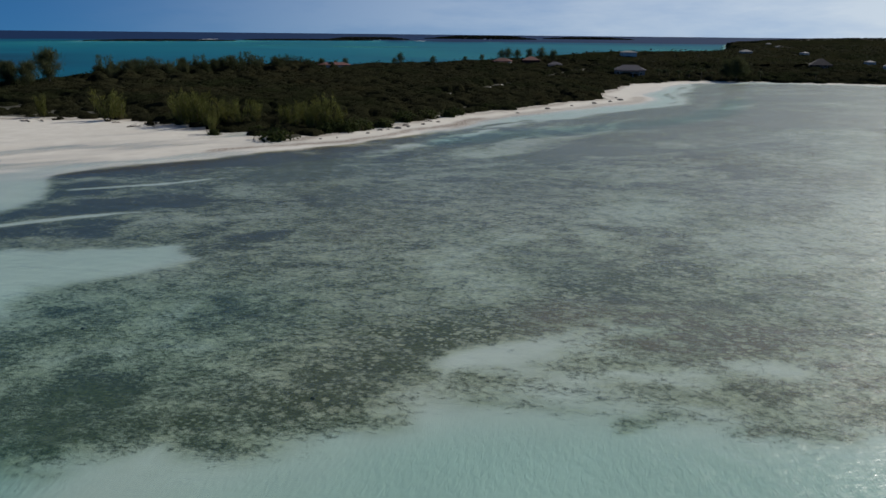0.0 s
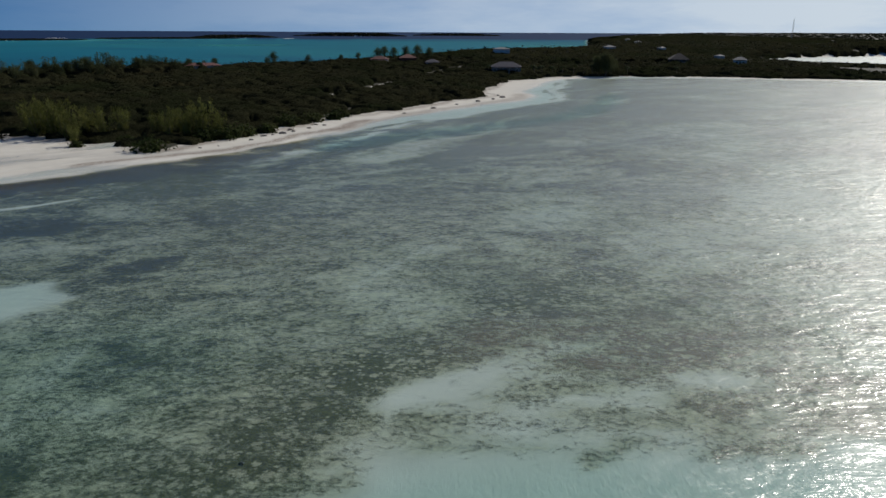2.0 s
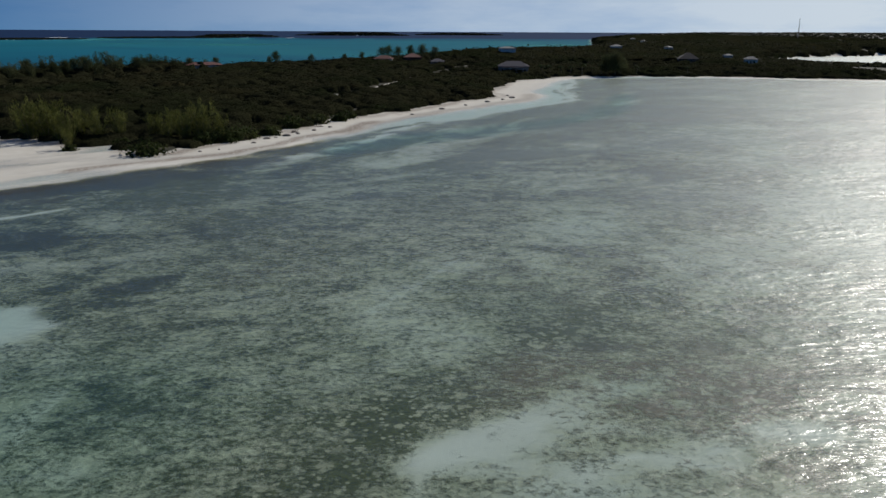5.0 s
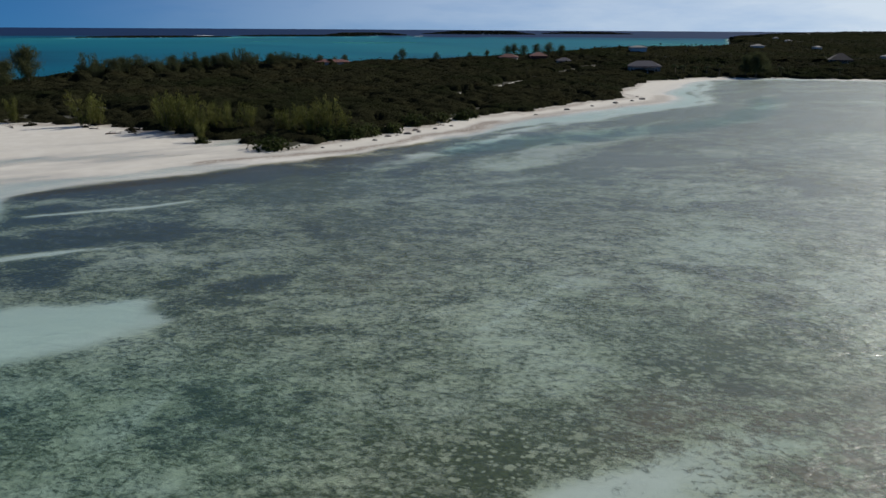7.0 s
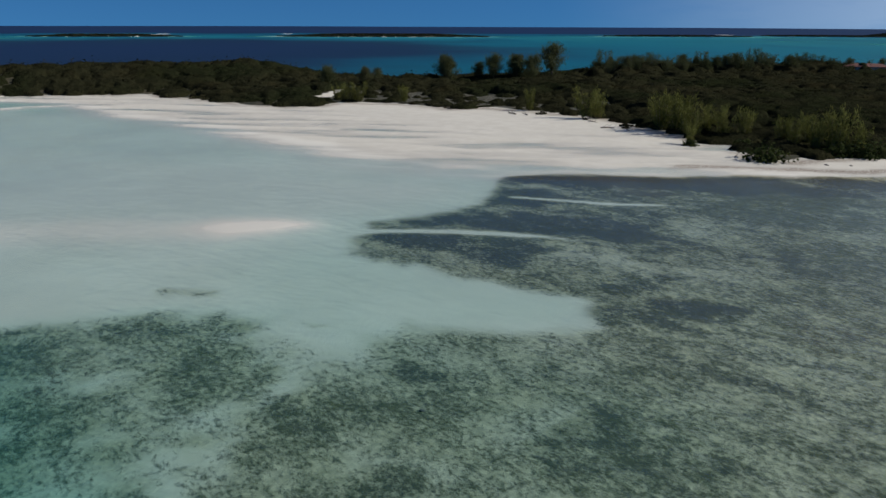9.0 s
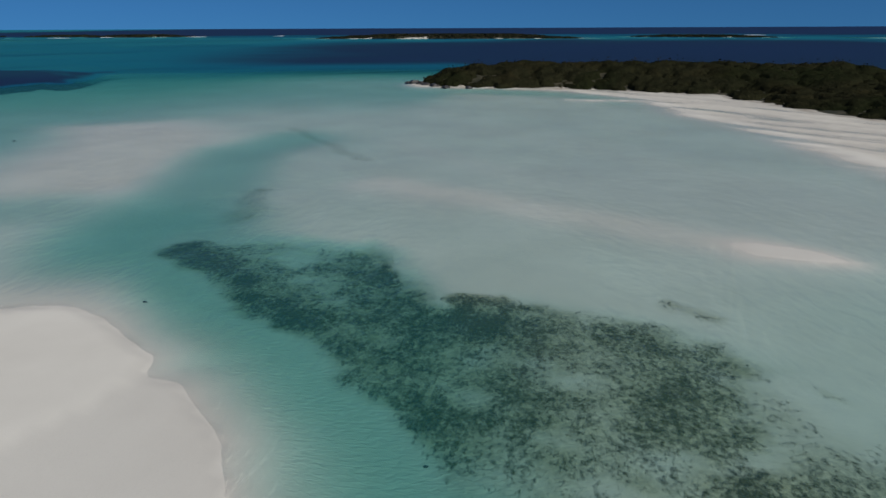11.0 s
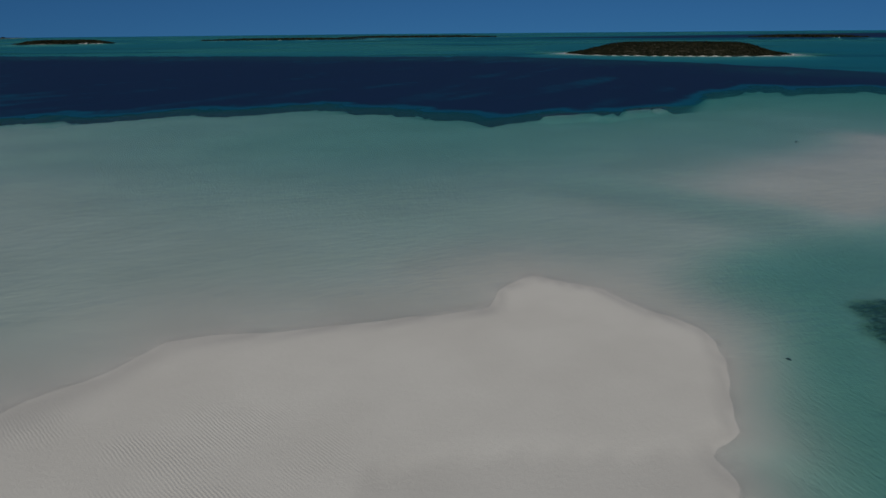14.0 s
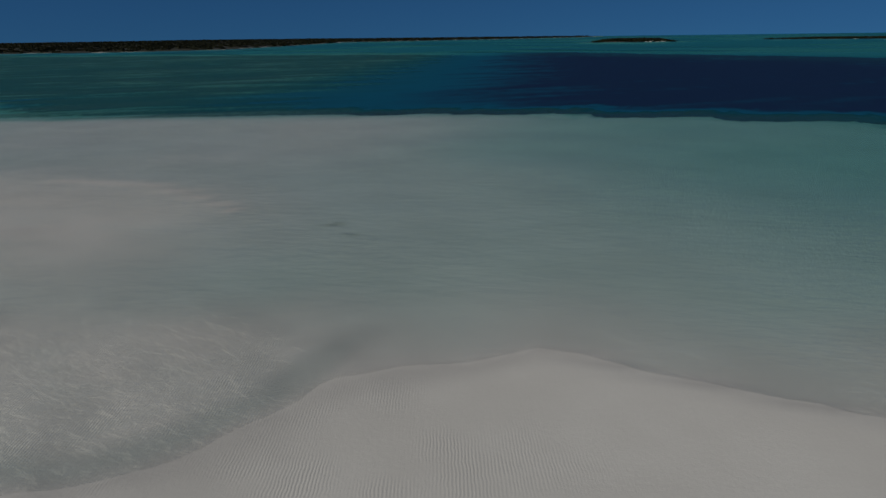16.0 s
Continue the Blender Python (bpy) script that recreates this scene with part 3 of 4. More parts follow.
        litter = np.where(near, np.maximum(litter, step(-0.03 * bb, 0.01 * bb, on)), litter)
        woods = np.where(near, np.maximum(woods, on), woods)
        grass = grass * np.where(rr < 1.15, 0, 1)
    wrack = step(2.6, 0.4, along([-74, 139, -62, 150, -51, 160, -42, 176, -34, 194, -26, 212], x0, y0)) * 0.9 + 0.6 * step(4, 0.6, along([-33, 190, -18, 222, -2, 247, 12, 266, 24, 280, 26, 300], x0, y0) + 1.5 * mid)
    wrack = np.clip(wrack, 0, 1) * step(-0.25, 0.0, z) * (1 - litter)
    wrack = np.clip(wrack + 0.8 * step(3.5, 0.5, np.abs(scrub + 1.8) + 2.2 * fbm(x / 4, y / 4, 63)) * step(0.02, 0.1, z) * (1 - litter), 0, 1)
    creek = step(3.4, 0.6, along([-17, -26, -16.2, -18.6, -15, -14, -13.6, -10.4, -12, -7, -9, -4, -4, -2, 6, -1], xs, ys))
    puddle = step(-0.1, 0.5, fbm((x * 0.8 - y * 0.6) / 12, (y * 0.8 + x * 0.6) / 4, 59)) * step(-14, 2, flat)
    damp = np.clip(0.3 * creek + 0.22 * puddle, 0, 1) + np.clip(step(0.20, 0.03, z) * 0.8 + 0.1 * lobe, 0, 1) * (0.14 * step(-0.35, -0.02, z) + 0.42 * step(-0.03, 0.03, z))
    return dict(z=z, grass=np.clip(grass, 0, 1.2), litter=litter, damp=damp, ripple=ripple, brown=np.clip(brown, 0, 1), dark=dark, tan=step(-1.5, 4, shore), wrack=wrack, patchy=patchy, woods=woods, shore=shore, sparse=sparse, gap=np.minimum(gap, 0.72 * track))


# centre, half length, half breadth, turn, height
ISLETS = [
    (-548, -508, 108, 66, -58, 10),
    (-1385, 440, 130, 26, 60, 3), (-1130, 860, 200, 40, 55, 4), (-840, 1400, 150, 22, 45, 1.5), (-640, 1700, 160, 20, 30, 1.5), (-560, 1960, 110, 24, 15, 5),
    (-300, 2400, 190, 30, 5, 8), (40, 2700, 160, 26, 0, 5), (-1330, -20, 250, 34, 84, 7), (-1600, -700, 110, 20, 100, 4), (-1650, -900, 90, 16, 100, 3),
    (-1640, -1200, 140, 18, 110, 4), (-10, -1850, 110, 30, 8, 7), (-560, -2050, 240, 26, -20, 3), (-1100, -2300, 300, 26, -30, 3),
]


def sheet(name, count, reach, core, centre, keep, lift, attributes, material):
    """A grid that is fine in the middle and coarse towards the horizon."""
    u = np.linspace(-1, 1, count)
    s = core * np.sinh(u * math.asinh(reach / core))
    gx, gy = np.meshgrid(np.clip(s + centre[0], -4900, 4900), np.clip(s + centre[1], -4900, 4900))
    x, y = gx.ravel(), gy.ravel()
    f = lie(x, y)
    i = np.arange(count * count).reshape(count, count)
    quads = np.stack([i[:-1, :-1], i[:-1, 1:], i[1:, 1:], i[1:, :-1]], -1).reshape(-1, 4)
    quads = quads[keep(f)[quads].any(1)]
    used, where_ = np.unique(quads, return_inverse=True)
    quads = where_.reshape(-1, 4)
    me = bpy.data.meshes.new(name)
    me.vertices.add(len(used))
    zz = lift(f)[used]
    me.vertices.foreach_set("co", np.stack([x[used], y[used], zz], -1).astype(np.float32).ravel())
    me.loops.add(quads.size)
    me.loops.foreach_set("vertex_index", quads.astype(np.int32).ravel())
    me.polygons.add(len(quads))
    me.polygons.foreach_set("loop_start", np.arange(0, quads.size, 4, dtype=np.int32))
    me.polygons.foreach_set("use_smooth", np.ones(len(quads), bool))
    for key, values in attributes(f).items():
        me.attributes.new(key, "FLOAT", "POINT").data.foreach_set("value", values[used].astype(np.float32))
    me.materials.append(material)
    me.update(calc_edges=True)
    return new(name, me)


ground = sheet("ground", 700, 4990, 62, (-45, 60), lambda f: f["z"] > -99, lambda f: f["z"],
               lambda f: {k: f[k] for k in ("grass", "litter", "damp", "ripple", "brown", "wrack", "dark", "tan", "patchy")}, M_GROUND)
tagged(ground, "pale sand flats, sea-grass bed and scrub soil", "ground", kind="structure")
water = sheet("water", 440, 4990, 70, (-45, 60), lambda f: f["z"] < 0.03, lambda f: 0 * f["z"],
              lambda f: {"depth": np.clip(-f["z"], 0, 30)}, M_WATER)
tagged(water, "clear rippled turquoise sea water over sand", "water", kind="structure")


# ---- scrub and woods ----
def leaves(centres, radii, heights, per, size, seed, inner=0.55, outer=1.08):
    """Quads in clumps: one clump for each centre, on the outer part of a dome."""
    rng = np.random.default_rng(seed)
    n = len(centres) * per
    c, r, h = (np.repeat(a, per, 0) for a in (centres, radii, heights))
    az, el = rng.uniform(0, 2 * np.pi, n), np.arcsin(rng.uniform(-0.15, 1, n))
    out = np.stack([np.cos(az) * np.cos(el), np.sin(az) * np.cos(el), np.sin(el)], -1)
    lump = 1 + 0.25 * np.sin(az * 3 + c[:, 0]) * np.cos(el * 4 + c[:, 1])
    rad = rng.uniform(inner, outer, n) * lump * rng.uniform(0.9, 1.12, n)
    p = c + out * np.stack([r * rad, r * rad, h * rad], -1)
    nrm = out * np.array((0.7, 0.7, 1)) + (0, 0, 0.25) + rng.normal(0, 0.32, (n, 3))
    nrm /= np.linalg.norm(nrm, axis=1)[:, None]
    a = np.cross(nrm, rng.normal(0, 1, (n, 3)))
    a /= np.linalg.norm(a, axis=1)[:, None]
    b = np.cross(nrm, a)
    s = (size * rng.uniform(0.6, 1.4, n) * np.repeat(np.sqrt(radii / 2.0), per))[:, None]
    return np.stack([p - a * s - b * s * 0.6, p + a * s * 0.2 - b * s * 0.9, p + a * s + b * s * 0.5, p - a * s * 0.3 + b * s], 1)


def quads_mesh(name, q, material):
    me = bpy.data.meshes.new(name)
    k = len(q)
    me.vertices.add(4 * k)
    me.vertices.foreach_set("co", q.astype(np.float32).ravel())
    me.loops.add(4 * k)
    me.loops.foreach_set("vertex_index", np.arange(4 * k, dtype=np.int32))
    me.polygons.add(k)
    me.polygons.foreach_set("loop_start", np.arange(0, 4 * k, 4, dtype=np.int32))
    me.materials.append(material)
    me.update(calc_edges=True)
    return me


def scatter(seed, n, box):
    rng = np.random.default_rng(seed)
    x, y = rng.uniform(box[0], box[1], n), rng.uniform(box[2], box[3], n)
    return x, y, rng.uniform(0, 1, n), lie(x, y)


def canopy_material():
    """The closed leaf canopy of the scrub: olive lumps with leaf-sized relief, shade between them in the colour."""
    n = Nodes("scrub_canopy")
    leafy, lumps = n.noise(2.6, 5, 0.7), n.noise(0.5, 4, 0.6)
    # self-shading painted in: relief hollows go near black, lump tops stay paler
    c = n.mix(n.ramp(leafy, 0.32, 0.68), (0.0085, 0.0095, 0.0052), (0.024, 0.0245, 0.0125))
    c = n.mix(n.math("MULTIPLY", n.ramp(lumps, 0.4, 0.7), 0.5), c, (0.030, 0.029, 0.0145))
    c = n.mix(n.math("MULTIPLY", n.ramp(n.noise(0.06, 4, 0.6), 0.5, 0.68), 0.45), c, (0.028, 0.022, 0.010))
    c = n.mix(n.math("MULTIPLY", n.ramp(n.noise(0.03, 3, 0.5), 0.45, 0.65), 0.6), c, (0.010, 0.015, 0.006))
    return n.surface(c, 0.85, n.bump(n.math("ADD", n.math("MULTIPLY", leafy, 0.5), lumps), 0.8, 1.0), Specular_IOR_Level=0.0)


M_CANOPY = canopy_material()


def hull(x, y, z, r, h, cell, box, rough):
    """The upper surface of many domes, as one sheet."""
    x0, y0 = box[0], box[2]
    nx, ny = int((box[1] - box[0]) / cell), int((box[3] - box[2]) / cell)
    top = np.full((ny, nx), -9.0)
    for px, py, pz, pr, ph in zip(x, y, z, r, h):
        i0, i1 = max(int((px - pr - x0) / cell), 0), min(int((px + pr - x0) / cell) + 2, nx)
        j0, j1 = max(int((py - pr - y0) / cell), 0), min(int((py + pr - y0) / cell) + 2, ny)
        gx = x0 + cell * np.arange(i0, i1) - px
        gy = y0 + cell * np.arange(j0, j1) - py
        d = 1 - (gx[None, :] ** 2 + gy[:, None] ** 2) / (pr * pr)
        top[j0:j1, i0:i1] = np.maximum(top[j0:j1, i0:i1], np.where(d > 0, pz + ph * np.sqrt(np.maximum(d, 0)) - 0.08, -9))
    gx, gy = np.meshgrid(x0 + cell * np.arange(nx), y0 + cell * np.arange(ny))
    live = top > -8
    for _ in range(3):   # crowns grown into one another
        weight, total = np.zeros_like(top), np.zeros_like(top)
        for dj in (-1, 0, 1):
            for di in (-1, 0, 1):
                there = np.roll(np.roll(live, dj, 0), di, 1)
                total += np.where(there, np.roll(np.roll(top, dj, 0), di, 1), 0)
                weight += there
        top = np.where(live, total / np.maximum(weight, 1), top)
    z2 = (top + rough * (value_noise(gx / cell, gy / cell, 91) - 0.6)).ravel()
    idx = np.arange(nx * ny).reshape(ny, nx)
    faces = np.stack([idx[:-1, :-1], idx[:-1, 1:], idx[1:, 1:], idx[1:, :-1]], -1).reshape(-1, 4)
    faces = faces[live.ravel()[faces].any(1)]
    used, inv = np.unique(faces, return_inverse=True)
    hem = used[~live.ravel()[used]]
    z2[hem] = lie(gx.ravel()[hem], gy.ravel()[hem])["z"] - 0.15
    return np.stack([gx.ravel()[used], gy.ravel()[used], z2[used]], -1), inv.reshape(-1, 4)


def covered(name, points, faces, q, leaf_mat):
    """One mesh of a canopy sheet and its loose leaves."""
    me = bpy.data.meshes.new(name)
    k = len(points)
    me.vertices.add(k + 4 * len(q))
    me.vertices.foreach_set("co", np.concatenate([points, q.reshape(-1, 3)]).astype(np.float32).ravel())
    every = np.concatenate([faces.ravel(), k + np.arange(4 * len(q))]).astype(np.int32)
    me.loops.add(len(every))
    me.loops.foreach_set("vertex_index", every)
    me.polygons.add(len(every) // 4)
    me.polygons.foreach_set("loop_start", np.arange(0, len(every), 4, dtype=np.int32))
    me.polygons.foreach_set("material_index", np.concatenate([np.zeros(len(faces), np.int32), np.ones(len(q), np.int32)]))
    me.polygons.foreach_set("use_smooth", np.concatenate([np.ones(len(faces), bool), np.zeros(len(q), bool)]))
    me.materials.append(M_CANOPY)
    me.materials.append(leaf_mat)
    me.update(calc_edges=True)
    return new(name, me)


def thicket():
    x, y, k, f = scatter(3, 52000, (-350, 240, 0, 520))
    ok = (f["woods"] > -0.3) & (f["gap"] > 3.7) & (k > 0.6 * f["sparse"]) & (f["litter"] > 0.25)
    x, y, k, z, sp, w = x[ok], y[ok], k[ok], f["z"][ok], f["sparse"][ok], f["woods"][ok]
    tall = 0.6 + 0.8 * (fbm(x / 22, y / 22, 81) + 1) * 0.5 + 1.3 * k ** 2
    r = (1.1 + 2.4 * k ** 3) * (1 - 0.35 * sp)
    h = tall * (0.85 + 0.6 * step(0, 12, w)) * (1 - 0.5 * sp)
    h = h * (1 + 0.9 * step(13, 5, along([-196, 280, -183, 306, -168, 338, -155, 362, -137, 384], x, y)))
    close = np.hypot(x + 10, y - 20) < 245
    c = np.stack([x, y, z - 0.1], -1)
    q = np.concatenate([leaves(c[close], r[close], h[close], 28, 0.17, 5, 0.9, 1.22), leaves(c[~close], r[~close], h[~close], 10, 0.3, 6, 0.9, 1.25)])
    return (*hull(x, y, z, r, h, 0.95, (-352, 242, -2, 522), 0.6), q)


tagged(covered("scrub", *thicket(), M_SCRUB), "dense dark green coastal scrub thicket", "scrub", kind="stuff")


def woods():
    parts = []
    x, y, k, f = scatter(16, 40000, (-130, 1150, 505, 1500))
    ok = (f["woods"] > 0) & (f["litter"] > 0.3)
    x, y, k, z = x[ok], y[ok], k[ok], f["z"][ok]
    r, h = 3.2 + 3.2 * k ** 2, 1.4 + 1.3 * k + 0.9 * (fbm(x / 60, y / 60, 83) + 1)
    h = h * (1 - 0.6 * step(-150, -50, inside(POND, x, y, 220.0)) * step(700, 600, y))
    sheet_, faces_ = hull(x, y, z, r, h, 3.2, (-132, 1152, 503, 1502), 1.4)
    near = np.hypot(x, y) < 900
    parts.append(leaves(np.stack([x, y, z], -1)[near], r[near], h[near], 4, 0.5, 58, 0.9, 1.2))
    for seed, n, box, size in ((11, 2500, (-260, 0, 420, 520), 1.0), (12, 6000, (0, 3000, 1500, 4600), 2.6), (13, 2500, (240, 3000, 0, 600), 1.6),
                               (15, 10000, (300, 3200, -4600, -900), 3.2)):
        x, y, k, f = scatter(seed, n, box)
        ok = (f["woods"] > 2) & (f["litter"] > 0.3) & ((x < -360) | (y > 500) | (x > 230) | (y < -300))
        c = np.stack([x, y, f["z"] - 0.3], -1)[ok]
        r = (1.8 + 1.6 * k[ok] ** 2) * size
        parts.append(leaves(c, r, 0.42 * r / size ** 0.6 + 0.7, 10, 0.8 * size ** 0.7, seed + 40))
    rng = np.random.default_rng(23)
    for cx, cy, a, bb, turn, top in ISLETS:
        size = max(0.7, math.hypot(cx, cy) / 900)
        n = int(a * bb * 3.14 / (2.6 * size * size))
        u, v = rng.uniform(-1, 1, n), rng.uniform(-1, 1, n)
        t = radians(turn)
        x, y = cx + u * a * math.cos(t) - v * bb * math.sin(t), cy + u * a * math.sin(t) + v * bb * math.cos(t)
        f = lie(x, y)
        ok = f["woods"] > 0.03 * bb
        r = rng.uniform(1.5, 2.8, ok.sum()) * size
        parts.append(leaves(np.stack([x, y, f["z"] - 0.2], -1)[ok], r, 0.4 * r / size, 8, 0.7 * size ** 0.8, int(abs(cx)) + 7))
    return sheet_, faces_, np.concatenate(parts)


tagged(covered("far_woods", *woods(), M_FAR), "low dark green woods covering the far shores", "woods", kind="stuff")


# ---- builders for things ----
def ground_z(x, y):
    return float(lie(np.array([float(x)]), np.array([float(y)]))["z"][0])


def plain(name, color, rough=0.7, vary=0.25, scale=1.5):
    n = Nodes(name)
    dark = tuple(c * (1 - vary) for c in color)
    c = n.mix(n.ramp(n.noise(scale, 5, 0.65), 0.3, 0.7), dark, color)
    c = n.mix(n.math("MULTIPLY", n.ramp(n.noise(scale * 0.2, 4, 0.6), 0.55, 0.75), 0.3), c, tuple(0.55 * v for v in color))
    return n.surface(c, rough, n.bump(n.noise(scale * 4, 3), 0.02, 0.5))


M_BARK = plain("grey_bark", (0.16, 0.125, 0.095), 0.9, 0.4, 3)
M_DRIFT = plain("weathered_driftwood", (0.22, 0.18, 0.145), 0.9, 0.45, 4)
M_ROCK = plain("weathered_limestone", (0.20, 0.18, 0.155), 0.95, 0.5, 2)
M_DARKROCK = plain("dark_wet_rock", (0.045, 0.042, 0.04), 0.6, 0.4, 3)
M_NEEDLE = leaf_material("casuarina_needles", (0.030, 0.042, 0.018), (0.13, 0.14, 0.066))
M_SAPLING = leaf_material("young_casuarina_needles", (0.055, 0.065, 0.016), (0.20, 0.205, 0.060), (0.14, 0.12, 0.04))
M_BUSH = leaf_material("glossy_bush_leaves", (0.016, 0.026, 0.008), (0.058, 0.072, 0.022))
M_PALM = leaf_material("palm_fronds", (0.020, 0.032, 0.012), (0.06, 0.075, 0.03))
M_WALL = plain("lime_washed_wall", (0.66, 0.64, 0.60), 0.85, 0.12)
M_GREYWALL = plain("grey_blue_boarded_wall", (0.27, 0.255, 0.25), 0.8, 0.15)
M_TERRACOTTA = plain("faded_red_roof", (0.15, 0.055, 0.042), 0.85, 0.3)
M_SLATE = plain("grey_violet_shingle_roof", (0.085, 0.078, 0.09), 0.95, 0.25)
M_WHITEROOF = plain("white_metal_roof", (0.16, 0.16, 0.158), 0.8, 0.25)
M_THATCH = plain("dry_palm_thatch", (0.085, 0.07, 0.06), 0.95, 0.4)
M_PANE = Nodes("dark_window_glass").surface((0.02, 0.025, 0.03), 0.08)
M_FOAM = plain("white_sea_foam", (0.78, 0.79, 0.79), 0.9, 0.1, 0.8)
M_STEEL = plain("galvanised_steel", (0.30, 0.30, 0.31), 0.45, 0.15)
M_DOOR = plain("painted_timber_door", (0.22, 0.16, 0.11), 0.6, 0.2)


def part(name, bm, material, parent, label=""):
    me = bpy.data.meshes.new(name)
    bm.to_mesh(me)
    bm.free()
    me.materials.append(material)
    ob = new(name, me)
    ob.parent = parent
    if label:
        tagged(ob, label)
    return ob


def tube(points, r0, r1, sides=6):
    """A tapered, bent stem."""
    bm = bmesh.new()
    pts = [Vector(p) for p in points]
    rings = []
    for i, p in enumerate(pts):
        d = (pts[min(i + 1, len(pts) - 1)] - pts[max(i - 1, 0)]).normalized()
        a = d.cross(Vector((0.31, 0.95, 0.11))).normalized()
        b = d.cross(a)
        r = r0 + (r1 - r0) * i / (len(pts) - 1)
        rings.append([bm.verts.new(p + (a * math.cos(k * 2 * math.pi / sides) + b * math.sin(k * 2 * math.pi / sides)) * r) for k in range(sides)])
    for lo, hi in zip(rings[:-1], rings[1:]):
        for k in range(sides):
            bm.faces.new((lo[k], lo[(k + 1) % sides], hi[(k + 1) % sides], hi[k]))
    bm.faces.new(rings[0][::-1])
    bm.faces.new(rings[-1])
    return bm


def sprays(paths, per, spread, length, width, rng, droop=0.2, rise=0.5):
    """Thin needle sprays set along limbs."""
    out = []
    for path, weight in paths:
        p = np.array(path)
        k = int(per * weight)
        t = rng.uniform(0.12, 1.06, k) * (len(p) - 1)
        i = np.clip(t.astype(int), 0, len(p) - 2)
        base = p[i] + (p[i + 1] - p[i]) * (t - i)[:, None]
        base = base + rng.normal(0, 1, (k, 3)) * spread * np.array((1, 1, 0.8))
        way = rng.normal(0, 0.6, (k, 3)) + (0, 0, rise)
        way = way / np.linalg.norm(way, axis=1)[:, None]
        side = np.cross(way, rng.normal(0, 1, (k, 3)))
        side = side / np.linalg.norm(side, axis=1)[:, None]
        ln = (length * rng.uniform(0.6, 1.3, k))[:, None]
        w = (width * rng.uniform(0.6, 1.3, k))[:, None]
        tip = base + way * ln - np.array((0, 0, droop)) * ln
        midp = base + way * ln * 0.5
        out.append(np.stack([base, midp - side * w, tip, midp + side * w], 1))
    return np.concatenate(out)


def casuarina(seed, height, lean=0.6, limbs=9, reach=0.34, per=120, needles=None):
    rng = np.random.default_rng(seed)
    tree = new("casuarina_tree")
    stem = [(0, 0, -0.3)]
    for i in range(1, 7):
        stem.append((lean * (i / 6) ** 1.5 + rng.normal(0, 0.12), rng.normal(0, 0.15), height * 0.96 * i / 6))
    part("trunk", tube(stem, 0.16 + 0.012 * height, 0.03), M_BARK, tree)
    paths = [(stem[1:], 2.2)]
    for i in range(limbs):
        f = 0.16 + 0.76 * (i + 0.5) / limbs
        j = min(int(f * 6), 5)
        b = np.array(stem[j]) + (np.array(stem[j + 1]) - np.array(stem[j])) * (f * 6 - j)
        a = i * 2.4 + rng.normal(0, 0.4)
        r = height * reach * (1.1 - 0.8 * f) * rng.uniform(0.75, 1.25)
        tip = b + np.array((math.cos(a) * r, math.sin(a) * r, r * rng.uniform(0.25, 0.95)))
        path = [b, (b + tip) / 2 + (0, 0, 0.1 * r), tip]
        part("limb", tube(path, 0.075, 0.02, 5), M_BARK, tree)
        paths.append((path, 1.2))
    me = quads_mesh("crown", sprays(paths, int(per * 1.9), 0.085 * height, 0.135 * height, 0.006 * height, rng, 0.05, 0.95), needles or M_NEEDLE)
    new("crown", me).parent = tree
    return tree


def sapling(seed, height, spires=6, spread=1.3, per=85, needles=None, name="casuarina_sapling"):
    rng = np.random.default_rng(seed)
    tree = new(name)
    paths = []
    for i in range(spires):
        a, r = rng.uniform(0, 6.28), spread * math.sqrt(rng.uniform(0.02, 1))
        h = height * rng.uniform(0.6, 1.0)
        foot = np.array((0.25 * r * math.cos(a), 0.25 * r * math.sin(a), -0.2))
        top = np.array((r * math.cos(a), r * math.sin(a), h))
        path = [foot, foot * 0.6 + top * 0.4 + (0, 0, 0.1), top]
        part("stem", tube(path, 0.06, 0.012, 5), M_BARK, tree)
        paths.append((path, 1.0))
    me = quads_mesh("crown", sprays(paths, int(per * 1.3), 0.042 * height, 0.15 * height, 0.010 * height, rng, 0.05, 1.2), needles or M_SAPLING)
    new("crown", me).parent = tree
    return tree


def bush(seed, radius, height, leaves_n=650, size=0.24, material=None):
    rng = np.random.default_rng(seed)
    thing = new("bush")
    for i in range(5):
        a = i * 1.26 + rng.normal(0, 0.2)
        part("stem", tube([(0, 0, -0.2), (0.3 * radius * math.cos(a), 0.3 * radius * math.sin(a), 0.35 * height),
                           (0.6 * radius * math.cos(a), 0.6 * radius * math.sin(a), 0.75 * height)], 0.06, 0.02, 5), M_BARK, thing)
    lobes = 7
    c = np.stack([rng.normal(0, 0.38 * radius, lobes), rng.normal(0, 0.38 * radius, lobes), np.full(lobes, 0.05 * height)], -1)
    c[0] = 0
    r = radius * rng.uniform(0.45, 0.72, lobes)
    h = height * rng.uniform(0.65, 1.0, lobes)
    q = leaves(c, r, h, leaves_n // lobes, size / math.sqrt(max(radius, 0.3) * 0.3), seed)
    new("crown", quads_mesh("crown", q, material or M_BUSH)).parent = thing
    return thing


